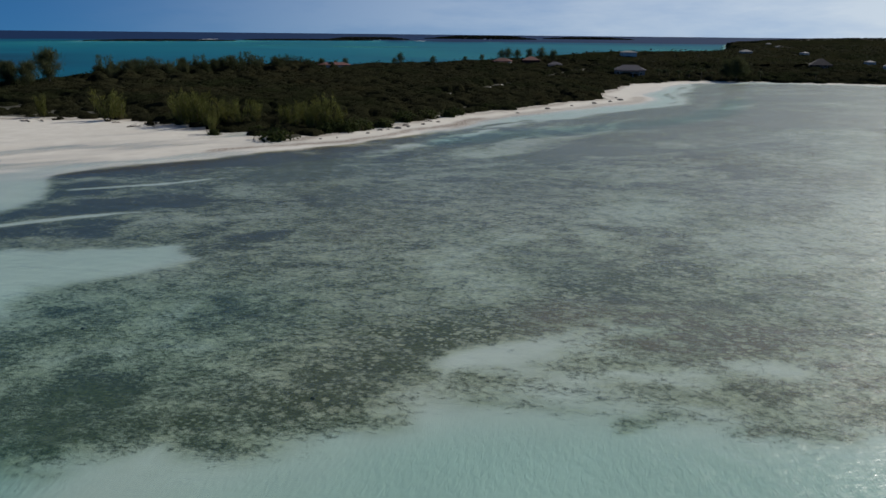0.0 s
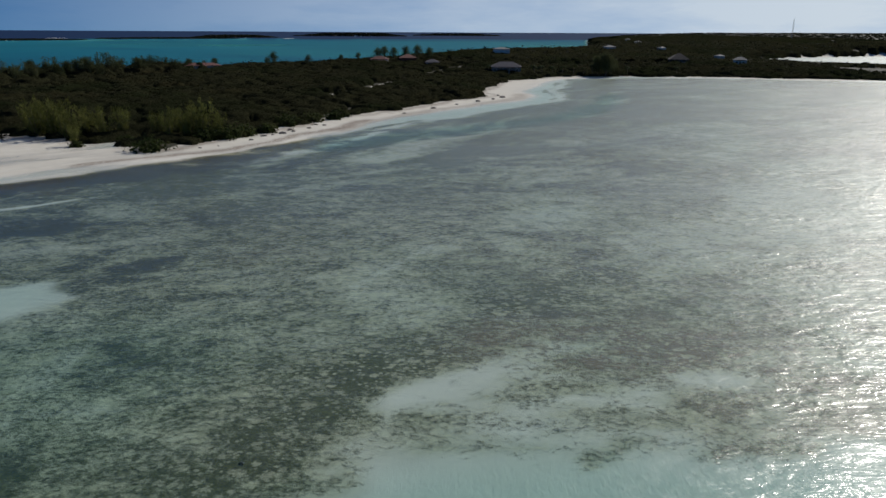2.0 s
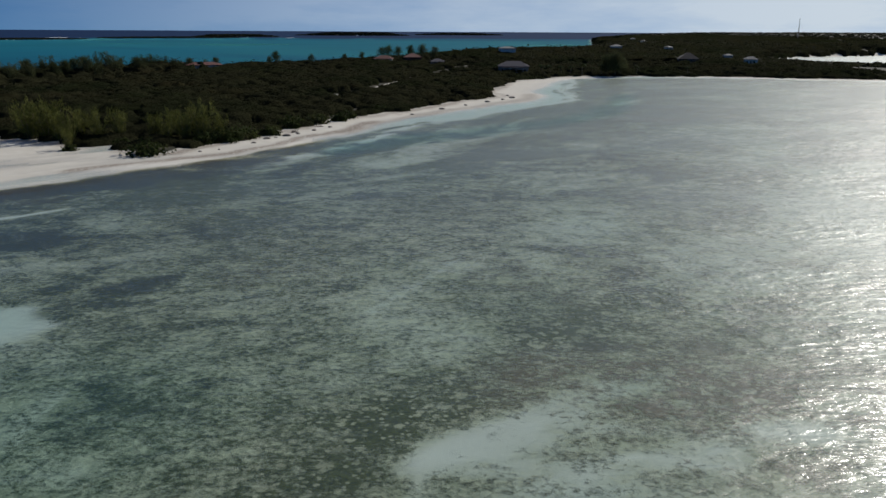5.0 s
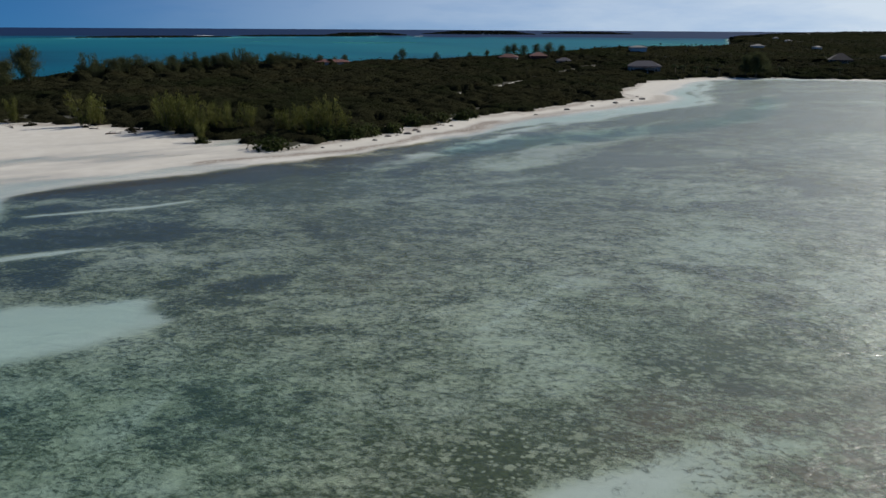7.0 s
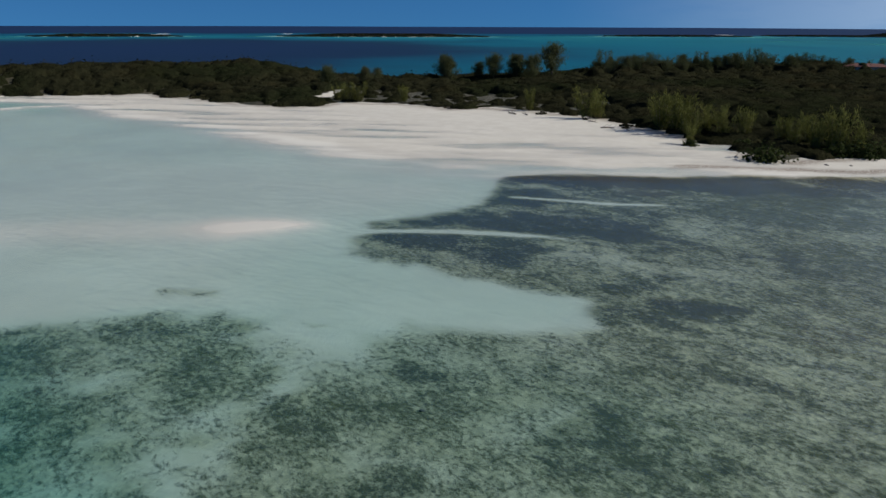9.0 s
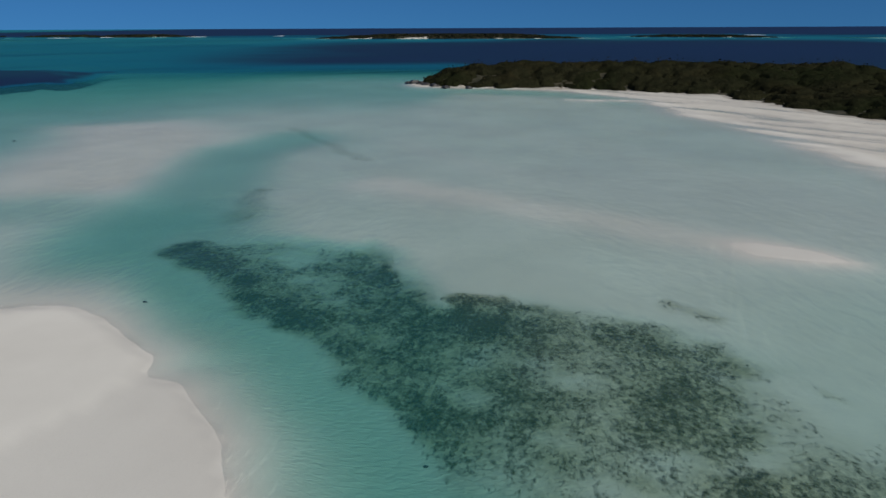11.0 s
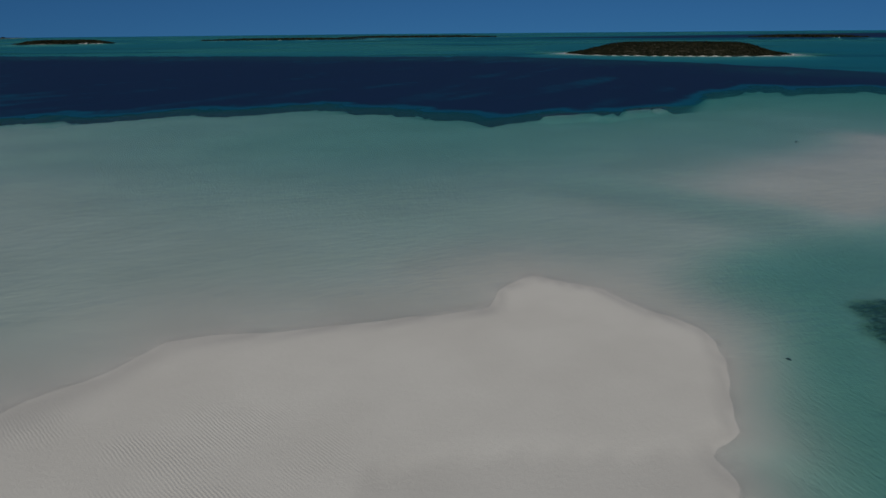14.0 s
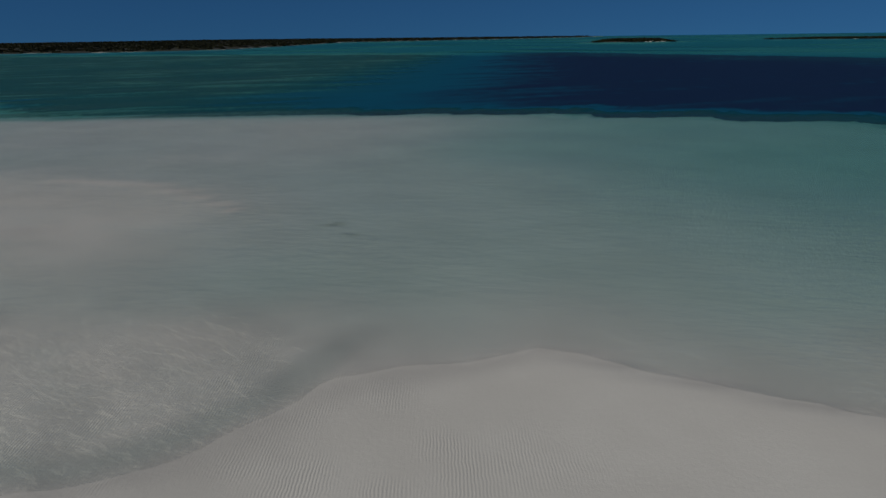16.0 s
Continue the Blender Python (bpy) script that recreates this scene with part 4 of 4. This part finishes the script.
def palm(seed, height):
    rng = np.random.default_rng(seed)
    tree = new("palm_tree")
    lean = rng.uniform(0.3, 1.1)
    stem = [(lean * (i / 5) ** 2, 0.1 * math.sin(i), height * i / 5 - 0.2) for i in range(6)]
    part("trunk", tube(stem, 0.18, 0.11), M_BARK, tree)
    top = Vector(stem[-1])
    for i in range(13):
        a, up = i * 2.4, rng.uniform(-0.2, 1.0)
        n, ln = 7, rng.uniform(2.0, 2.7)
        bm = bmesh.new()
        rows = []
        for j in range(n + 1):
            f = j / n
            p = top + Vector((math.cos(a) * ln * f, math.sin(a) * ln * f, up * ln * 0.6 * f - ln * 0.75 * f * f))
            w = 0.36 * math.sin(math.pi * min(0.12 + 0.88 * f, 1)) + 0.02
            side = Vector((-math.sin(a), math.cos(a), 0))
            rows.append([bm.verts.new(p - side * w - Vector((0, 0, 0.5 * w))), bm.verts.new(p), bm.verts.new(p + side * w - Vector((0, 0, 0.5 * w)))])
        for lo, hi in zip(rows[:-1], rows[1:]):
            for k in (0, 1):
                bm.faces.new((lo[k], lo[k + 1], hi[k + 1], hi[k]))
        part("frond", bm, M_PALM, tree)
    return tree


def box(bm, x0, y0, z0, x1, y1, z1):
    v = [bm.verts.new(p) for p in ((x0, y0, z0), (x1, y0, z0), (x1, y1, z0), (x0, y1, z0), (x0, y0, z1), (x1, y0, z1), (x1, y1, z1), (x0, y1, z1))]
    for f in ((0, 3, 2, 1), (4, 5, 6, 7), (0, 1, 5, 4), (1, 2, 6, 5), (2, 3, 7, 6), (3, 0, 4, 7)):
        bm.faces.new([v[i] for i in f])
    return bm


def boxed(*b):
    return box(bmesh.new(), *b)


def hip(w, d, z, rise, over, ridge):
    """A hipped roof with eaves of some thickness. ridge: its length."""
    bm = bmesh.new()
    W, D, R = w / 2 + over, d / 2 + over, ridge / 2
    low = [bm.verts.new((x, y, z - 0.18)) for x, y in ((-W, -D), (W, -D), (W, D), (-W, D))]
    eave = [bm.verts.new((x, y, z)) for x, y in ((-W, -D), (W, -D), (W, D), (-W, D))]
    top = [bm.verts.new((-R, 0, z + rise)), bm.verts.new((R, 0, z + rise))]
    bm.faces.new(low[::-1])
    for i in range(4):
        bm.faces.new((low[i], low[(i + 1) % 4], eave[(i + 1) % 4], eave[i]))
    bm.faces.new((eave[0], eave[1], top[1], top[0]))
    bm.faces.new((eave[2], eave[3], top[0], top[1]))
    bm.faces.new((eave[1], eave[2], top[1]))
    bm.faces.new((eave[3], eave[0], top[0]))
    return bm


def house(w, d, h, rise, wall, roof, windows=3, porch=True, over=0.6, name="house"):
    """A house that faces -y: plinth, wall, hipped roof, door, windows with frames and sills, porch posts."""
    thing = new(name)
    part("plinth", boxed(-w / 2 - 0.15, -d / 2 - 0.15, -1.5, w / 2 + 0.15, d / 2 + 0.15, 0.25), M_ROCK, thing)
    part("wall", boxed(-w / 2, -d / 2, 0.25, w / 2, d / 2, h), wall, thing)
    part("roof", hip(w, d, h + 0.18, rise, over, max(w - d, 0.3)), roof, thing)
    part("door", boxed(-0.5, -d / 2 - 0.05, 0.25, 0.5, -d / 2 + 0.02, 2.3), M_DOOR, thing)
    for side, n in ((-1, windows), (1, windows)):
        for i in range(n):
            x = -w / 2 + w * (i + 0.5) / n
            if side == -1 and abs(x) < 1.3:
                x += 1.6
            y = side * d / 2
            window = part("window", boxed(x - 0.65, y - 0.06, 0.95, x + 0.65, y + 0.06, 2.25), M_WALL, thing)
            part("pane", boxed(x - 0.55, y - 0.075, 1.05, x + 0.55, y + 0.075, 2.15), M_PANE, window)
            part("sill", boxed(x - 0.75, y - 0.16, 0.86, x + 0.75, y + 0.16, 0.95), M_WALL, window)
    for y in (-d / 4, d / 4):
        for x in (-w / 2, w / 2):
            window = part("window", boxed(x - 0.06, y - 0.6, 0.95, x + 0.06, y + 0.6, 2.25), M_WALL, thing)
            part("pane", boxed(x - 0.075, y - 0.5, 1.05, x + 0.075, y + 0.5, 2.15), M_PANE, window)
    if porch:
        part("porch_floor", boxed(-w * 0.35, -d / 2 - 2.4, 0.0, w * 0.35, -d / 2 - 0.16, 0.24), M_WALL, thing)
        part("porch_roof", boxed(-w * 0.37, -d / 2 - 2.6, h - 0.32, w * 0.37, -d / 2 - 0.01, h - 0.2), roof, thing)
        for i in range(4):
            x = -w * 0.33 + w * 0.66 * i / 3
            part("post", boxed(x - 0.08, -d / 2 - 2.4, 0.24, x + 0.08, -d / 2 - 2.24, h - 0.32), M_WALL, thing)
    return thing


def stand(thing, x, y, turn=0.0, size=1.0, sink=0.0):
    thing.matrix_basis = pose(x, y, ground_z(x, y) - sink, 0, 0, turn) @ Matrix.Scale(size, 4)
    return thing


def repeat(thing, x, y, turn=0.0, size=1.0, sink=0.0):
    thing.scale = (1, 1, 1)
    return copy_thing(thing, pose(x, y, ground_z(x, y) - sink, 0, 0, turn) @ Matrix.Scale(size, 4))


def between(places, n, seed, wide):
    """More places scattered along a row of them."""
    rng = random.Random(seed)
    more = []
    for _ in range(n):
        a = rng.randrange(len(places) - 1)
        k = rng.random()
        p, q = places[a], places[a + 1]
        more.append((p[0] + (q[0] - p[0]) * k + rng.uniform(-wide, wide), p[1] + (q[1] - p[1]) * k + rng.uniform(-wide, wide), rng.uniform(0.6, 0.95)))
    return places + more


def row_of(models, places, label, category, group):
    """Stand the models in turn at (x, y, size) places."""
    rng = random.Random(len(places))
    first = [False] * len(models)
    for i, (x, y, size) in enumerate(places):
        k = i % len(models)
        turn = rng.uniform(0, 360)
        ob = repeat(models[k], x, y, turn, size) if first[k] else models[k]
        if not first[k]:
            first[k] = (x, y, turn, size)
        tagged(ob, label, category, group)
    for k, spot in enumerate(first):
        stand(models[k], *spot)


# ---- trees ----
row_of([casuarina(1, 11.5, 0.9, 11, 0.48, 150), casuarina(2, 9.5, -0.7, 10, 0.42, 150), casuarina(3, 10.5, 0.3, 12, 0.52, 150)],
       [(-206, 258, 1.1), (-206, 236, 1.0), (-201, 240, 0.9), (-214, 232, 0.85), (-221, 230, 0.75), (-232, 222, 0.9), (-227, 218, 0.8), (-233, 188, 0.62), (-226, 178, 0.6), (-231, 165, 0.6),
        (-209, 240, 1.0)],
       "tall feathery grey-green casuarina tree on the dune", "tree", "casuarinas on the dune")
row_of([sapling(4, 8.2, 11, 3.2, 95, M_NEEDLE, "casuarina_tree"), sapling(5, 7.4, 12, 3.6, 95, M_NEEDLE, "casuarina_tree"), casuarina(16, 7.4, 0.4, 12, 0.5, 100)],
       between([(-196, 280, 1.15), (-194, 285, 1.0), (-190, 292, 1.0), (-188, 300, 0.95), (-183, 306, 1.0), (-181, 316, 0.95), (-176, 322, 1.0), (-174, 334, 0.9), (-168, 338, 1.05), (-164, 346, 1.15),
        (-160, 356, 1.0), (-155, 362, 0.9), (-149, 368, 0.85), (-143, 378, 0.9), (-137, 384, 0.75)], 34, 8, 3.5) + [(-132, 392, 0.7), (-128, 398, 0.7), (-185, 288, 0.9), (-178, 300, 0.85), (-170, 316, 0.85), (-160, 334, 0.85), (-192, 278, 0.9), (-187, 283, 1.0), (-182, 294, 0.9), (-177, 309, 1.0), (-171, 327, 0.9), (-165, 331, 1.0), (-158, 348, 0.9), (-151, 355, 0.9), (-146, 372, 0.8), (-140, 374, 0.8), (-198, 276, 0.8)],
       "dense row casuarina with ragged feathery tops", "tree", "casuarinas behind the scrub")
row_of([sapling(6, 7.4, 8, 2.8, 100), sapling(7, 6.8, 9, 3.2, 100), sapling(8, 6.2, 7, 2.4, 100)],
       [(-147, 179, 0.8), (-125, 177, 1.15), (-123, 179, 1.05), (-101, 174, 1.15), (-97, 174, 1.2), (-94, 173, 1.1), (-99, 179, 1.0), (-90, 177, 1.0), (-86, 176, 0.95), (-82, 177, 0.9), (-69, 171, 0.95), (-66, 174, 1.1),
        (-63, 176, 1.15), (-68, 178, 1.0), (-60, 178, 1.0), (-87, 163, 0.6), (-197, 154, 0.9), (-200, 151, 0.8), (-72, 172, 0.8), (-104, 178, 0.9), (-91, 171, 0.9), (-186, 164, 0.7), (-205, 152, 0.7)],
       "yellow-green young casuarina with upright spires", "sapling", "young casuarinas by the beach")
row_of([bush(9, 3.5, 3.1), bush(10, 2.6, 2.4)],
       [(-67.5, 156.8, 1.05), (-60, 170, 0.9), (-57, 174, 0.95), (-86, 162, 0.65), (-54, 180, 1.05), (-50, 186, 1.0), (-60, 173, 1.1), (-46, 196, 0.9), (-41, 207, 0.9), (-36, 212, 1.0), (-35, 219, 0.8),
        (-78, 170, 0.8), (-47, 200, 1.0), (-28, 236, 0.9)],
       "round dark green leafy bush on white sand", "bush", "bushes along the beach")
row_of([bush(11, 1.6, 0.9, 300, 0.2, M_SCRUB)],
       [(-139, 175, 0.9), (-124, 175, 0.6), (-117, 178, 0.8), (-110, 173, 1.0), (-176, 166, 0.9), (-170, 166, 0.7), (-181, 163, 0.9), (-108, 170, 0.6)],
       "low brown-green shrub half buried in sand", "shrub", "low shrubs on the sand")
row_of([palm(12, 6.0), palm(13, 5.2)],
       [(45, 404, 1.0), (50, 409, 1.1), (56, 409, 0.9), (62, 414, 1.0), (68, 413, 1.1), (74, 416, 0.9), (79, 415, 1.0), (20, 408, 0.9), (100, 420, 0.9), (128, 419, 1.0)],
       "coconut palm with drooping fronds behind the beach", "palm", "palms behind the beach")
row_of([casuarina(14, 11.5, 0.2, 12, 0.42, 130)], [(86, 413, 1.0), (82, 416, 0.85), (90, 416, 0.8)], "big dark casuarina at the water's edge", "tree", "casuarinas by the bay")
row_of([casuarina(15, 8, 0.4, 8, 0.4, 80)], [(-103, 428, 0.95), (-84, 434, 0.75), (-108, 432, 0.6), (-48, 488, 1.0), (-44, 492, 1.1), (-38, 495, 1.0), (-30, 492, 1.1), (-22, 494, 1.2), (-14, 492, 1.1), (-60, 478, 0.7), (-70, 470, 0.6)],
       "ragged casuarina standing over low scrub", "tree", "casuarinas near the villas")


# ---- houses ----
def placed(ob, x, y, turn, label, category="house", group="", lift=0.0):
    stand(ob, x, y, turn, 1.0, -lift)
    return tagged(ob, label, category, group)


placed(house(16, 9, 3.2, 2.6, M_GREYWALL, M_SLATE, 4), 30, 411, -4, "grey-blue bungalow with violet-grey hipped roof and porch", lift=0.3)
placed(house(11, 7, 5.2, 1.2, M_WALL, M_WHITEROOF, 3, False), 38, 549, 8, "white two-storey house among dark trees", lift=-1.0)
placed(house(22, 7, 3.0, 1.3, M_WALL, M_TERRACOTTA, 5, False), -133, 386, 22, "long low building with a faded red roof", lift=-0.5)
placed(house(10, 8, 4.0, 2.2, M_TERRACOTTA, M_TERRACOTTA, 3, False), -28, 481, 10, "red-roofed villa among casuarinas", "house", "red villas", -0.7)
placed(house(11, 7, 3.0, 1.9, M_WALL, M_TERRACOTTA, 3), -46, 474, 0, "low villa with a faded red hipped roof", "house", "red villas", -0.7)
placed(house(8, 6, 3.0, 1.7, M_WALL, M_SLATE, 2), -12, 466, 0, "small grey-roofed cottage in the scrub", "house", "red villas", -0.7)
placed(house(12, 10, 2.6, 3.8, M_THATCH, M_THATCH, 3, False), 153, 497, -10, "broad pavilion with a tall brown thatched roof", "pavilion", lift=0.6)
placed(house(8, 6, 3.0, 1.8, M_WALL, M_WHITEROOF, 2, False), 190, 486, -20, "small hut with a white hipped roof", "hut", lift=1.0)
COTTAGE = house(9, 7, 3.2, 1.6, M_WALL, M_WHITEROOF, 2, False)
placed(COTTAGE, 142, 656, 0, "white-roofed cottage in dark woods", "house", "cottages on the ridge", 0.3)
for cx, cy, turn in ((216, 845, 20), (238, 980, -10), (201, 700, 30), (228, 624, 12)):
    tagged(repeat(COTTAGE, cx, cy, turn, 0.7, -0.8), "white-roofed cottage in dark woods", "house", "cottages on the ridge")


def parasol():
    thing = new("thatched_parasol")
    part("pole", tube([(0, 0, -0.2), (0, 0, 1.2), (0, 0, 2.5)], 0.07, 0.06, 6), M_DRIFT, thing)
    bm = bmesh.new()
    ring = [bm.verts.new((1.5 * math.cos(i * math.pi / 6), 1.5 * math.sin(i * math.pi / 6), 2.05 + 0.06 * (i % 2))) for i in range(12)]
    tip, under = bm.verts.new((0, 0, 2.95)), bm.verts.new((0, 0, 2.2))
    for i in range(12):
        bm.faces.new((ring[i], ring[(i + 1) % 12], tip))
        bm.faces.new((ring[(i + 1) % 12], ring[i], under))
    part("canopy", bm, M_THATCH, thing)
    return thing


PARASOL = parasol()
placed(PARASOL, -152, 412, 0, "dark thatched parasol on the far beach", "parasol", "parasols", 2.2)
for cx, cy in ((-147, 416), (-141, 422)):
    tagged(repeat(PARASOL, cx, cy, 30, 1.0, -2.2), "dark thatched parasol on the far beach", "parasol", "parasols")


def mast(height):
    thing = new("radio_mast")
    for k in range(3):
        a = k * 2.094
        part("leg", tube([(0.9 * math.cos(a), 0.9 * math.sin(a), -1), (0.75 * math.cos(a), 0.75 * math.sin(a), height / 2), (0.5 * math.cos(a), 0.5 * math.sin(a), height)], 0.16, 0.12, 5), M_STEEL, thing)
        part("guy_wire", tube([(0, 0, height * 0.85), (0.5 * 18 * math.cos(a), 9 * math.sin(a), height * 0.42), (18 * math.cos(a), 18 * math.sin(a), 0)], 0.03, 0.03, 4), M_STEEL, thing)
    for i in range(14):
        z = height * (i + 0.5) / 14
        r = 0.9 - 0.4 * z / height
        ring = [(r * math.cos(k * 2.094), r * math.sin(k * 2.094), z + (k % 2) * 0.8) for k in range(4)]
        part("brace", tube(ring, 0.06, 0.06, 4), M_STEEL, thing)
    part("aerial", tube([(0, 0, height - 0.5), (0, 0, height + 2), (0, 0, height + 4)], 0.08, 0.03, 5), M_STEEL, thing)
    return thing


placed(mast(31), 548, 1180, 0, "slender grey lattice radio mast on the ridge", "mast")


# ---- driftwood, stones and small things ----
def driftwood(seed, length):
    rng = np.random.default_rng(seed)
    thing = new("driftwood")
    pts = [(length * (i / 5 - 0.5), rng.normal(0, 0.12), 0.12 + 0.1 * math.sin(i)) for i in range(6)]
    part("log", tube(pts, 0.17, 0.07, 7), M_DRIFT, thing)
    for i in range(4):
        b = Vector(pts[1 + i])
        part("branch", tube([b, b + Vector((0.3, rng.normal(0, 0.5), 0.35)), b + Vector((0.7, rng.normal(0, 0.9), 0.75))], 0.07, 0.02, 5), M_DRIFT, thing)
    return thing


def breaker(seed, length):
    """A low broken crest of foam."""
    rng = np.random.default_rng(seed)
    bm = bmesh.new()
    rows = []
    for i in range(13):
        x = length * (i / 12 - 0.5)
        h = 0.1 + 0.75 * math.sin(math.pi * i / 12) * rng.uniform(0.3, 1.0)
        rows.append([bm.verts.new((x, -4 + rng.normal(0, 0.6), -0.1)), bm.verts.new((x, rng.normal(0, 0.5), h)), bm.verts.new((x, 2.5, -0.1))])
    for lo, hi in zip(rows[:-1], rows[1:]):
        for k in (0, 1):
            bm.faces.new((lo[k], hi[k], hi[k + 1], lo[k + 1]))
    me = bpy.data.meshes.new("breaking_wave")
    bm.to_mesh(me)
    bm.free()
    me.materials.append(M_FOAM)
    return new("breaking_wave", me)


SURF = [breaker(41, 46), breaker(42, 27)]
for i, (heading, away) in enumerate(((29, 1730), (26.5, 1760), (22, 1800), (12, 1850), (27.8, 1900), (73, 1650), (69, 1690), (60, 1720), (119, 1700), (116, 1740), (110, 1700), (104, 1720))):
    spot = pose(-math.sin(radians(heading)) * away, math.cos(radians(heading)) * away, 0, 0, 0, heading)
    wave = SURF[i] if i < 2 else copy_thing(SURF[i % 2], spot)
    wave.matrix_basis = spot
    tagged(wave, "white foam crest breaking on the outer reef", "wave", "breakers on the reef")

row_of([driftwood(21, 3.4), driftwood(22, 2.4)], [(-145, 169.5, 1.2), (-141, 171, 1.0), (-111, 167, 1.0), (-106, 168, 0.9), (-120, 173, 0.8), (-164, 163, 0.9), (-53, 176, 0.8), (-44, 189, 0.9), (-40, 199, 0.7)],
       "bleached grey driftwood lying on sand", "driftwood", "driftwood on the beach")


def stone(seed, radius, material, name="rock"):
    rng = np.random.default_rng(seed)
    bm = bmesh.new()
    bmesh.ops.create_icosphere(bm, subdivisions=2, radius=radius)
    off = rng.uniform(0, 50)
    for v in bm.verts:
        k = 1 + 0.55 * noise.noise(v.co / radius * 1.2 + Vector((off, 0, 0))) + 0.15 * noise.noise(v.co / radius * 3.5)
        v.co = Vector((v.co.x * k * 1.25, v.co.y * k, v.co.z * k * 0.6))
    me = bpy.data.meshes.new(name)
    bm.to_mesh(me)
    bm.free()
    me.materials.append(material)
    return new(name, me)


row_of([stone(31, 0.7, M_ROCK), stone(32, 0.5, M_ROCK)],
       [(-48.5, 178, 1.0), (-47, 181, 0.8), (-45, 184, 1.2), (-43, 187, 1.0), (-44.5, 190, 0.9), (-40, 193, 1.1), (-37, 199, 0.8), (-17, 229, 1.0), (-8, 244, 1.2), (0, 256, 1.1), (8, 268, 1.3), (14, 276, 1.4), (18, 283, 1.5),
        (17, 291, 1.2), (-58, 160, 0.5), (-55, 163, 0.5), (-50, 172, 0.7)],
       "weathered grey limestone rock on the shore", "rock", "shore rocks")
row_of([stone(33, 0.38, M_DARKROCK)],
       [(-41.4, 51.3, 0.5), (-50.3, 26, 0.4), (-74.5, -2.2, 0.5), (-170, -76, 1.0), (-17, 43, 0.5)],
       "small dark rock in clear shallow water", "rock", "rocks in the shallows")
row_of([stone(34, 1.6, M_DARKROCK)], [(-323, 3, 1.4), (-318, 6, 1.2), (-313, 8, 1.0), (-306, 12, 1.2), (-301, 17, 1.0), (-326, 0, 1.0), (-299, 26, 0.9)],
       "dark undercut limestone rock at the headland", "rock", "headland rocks")
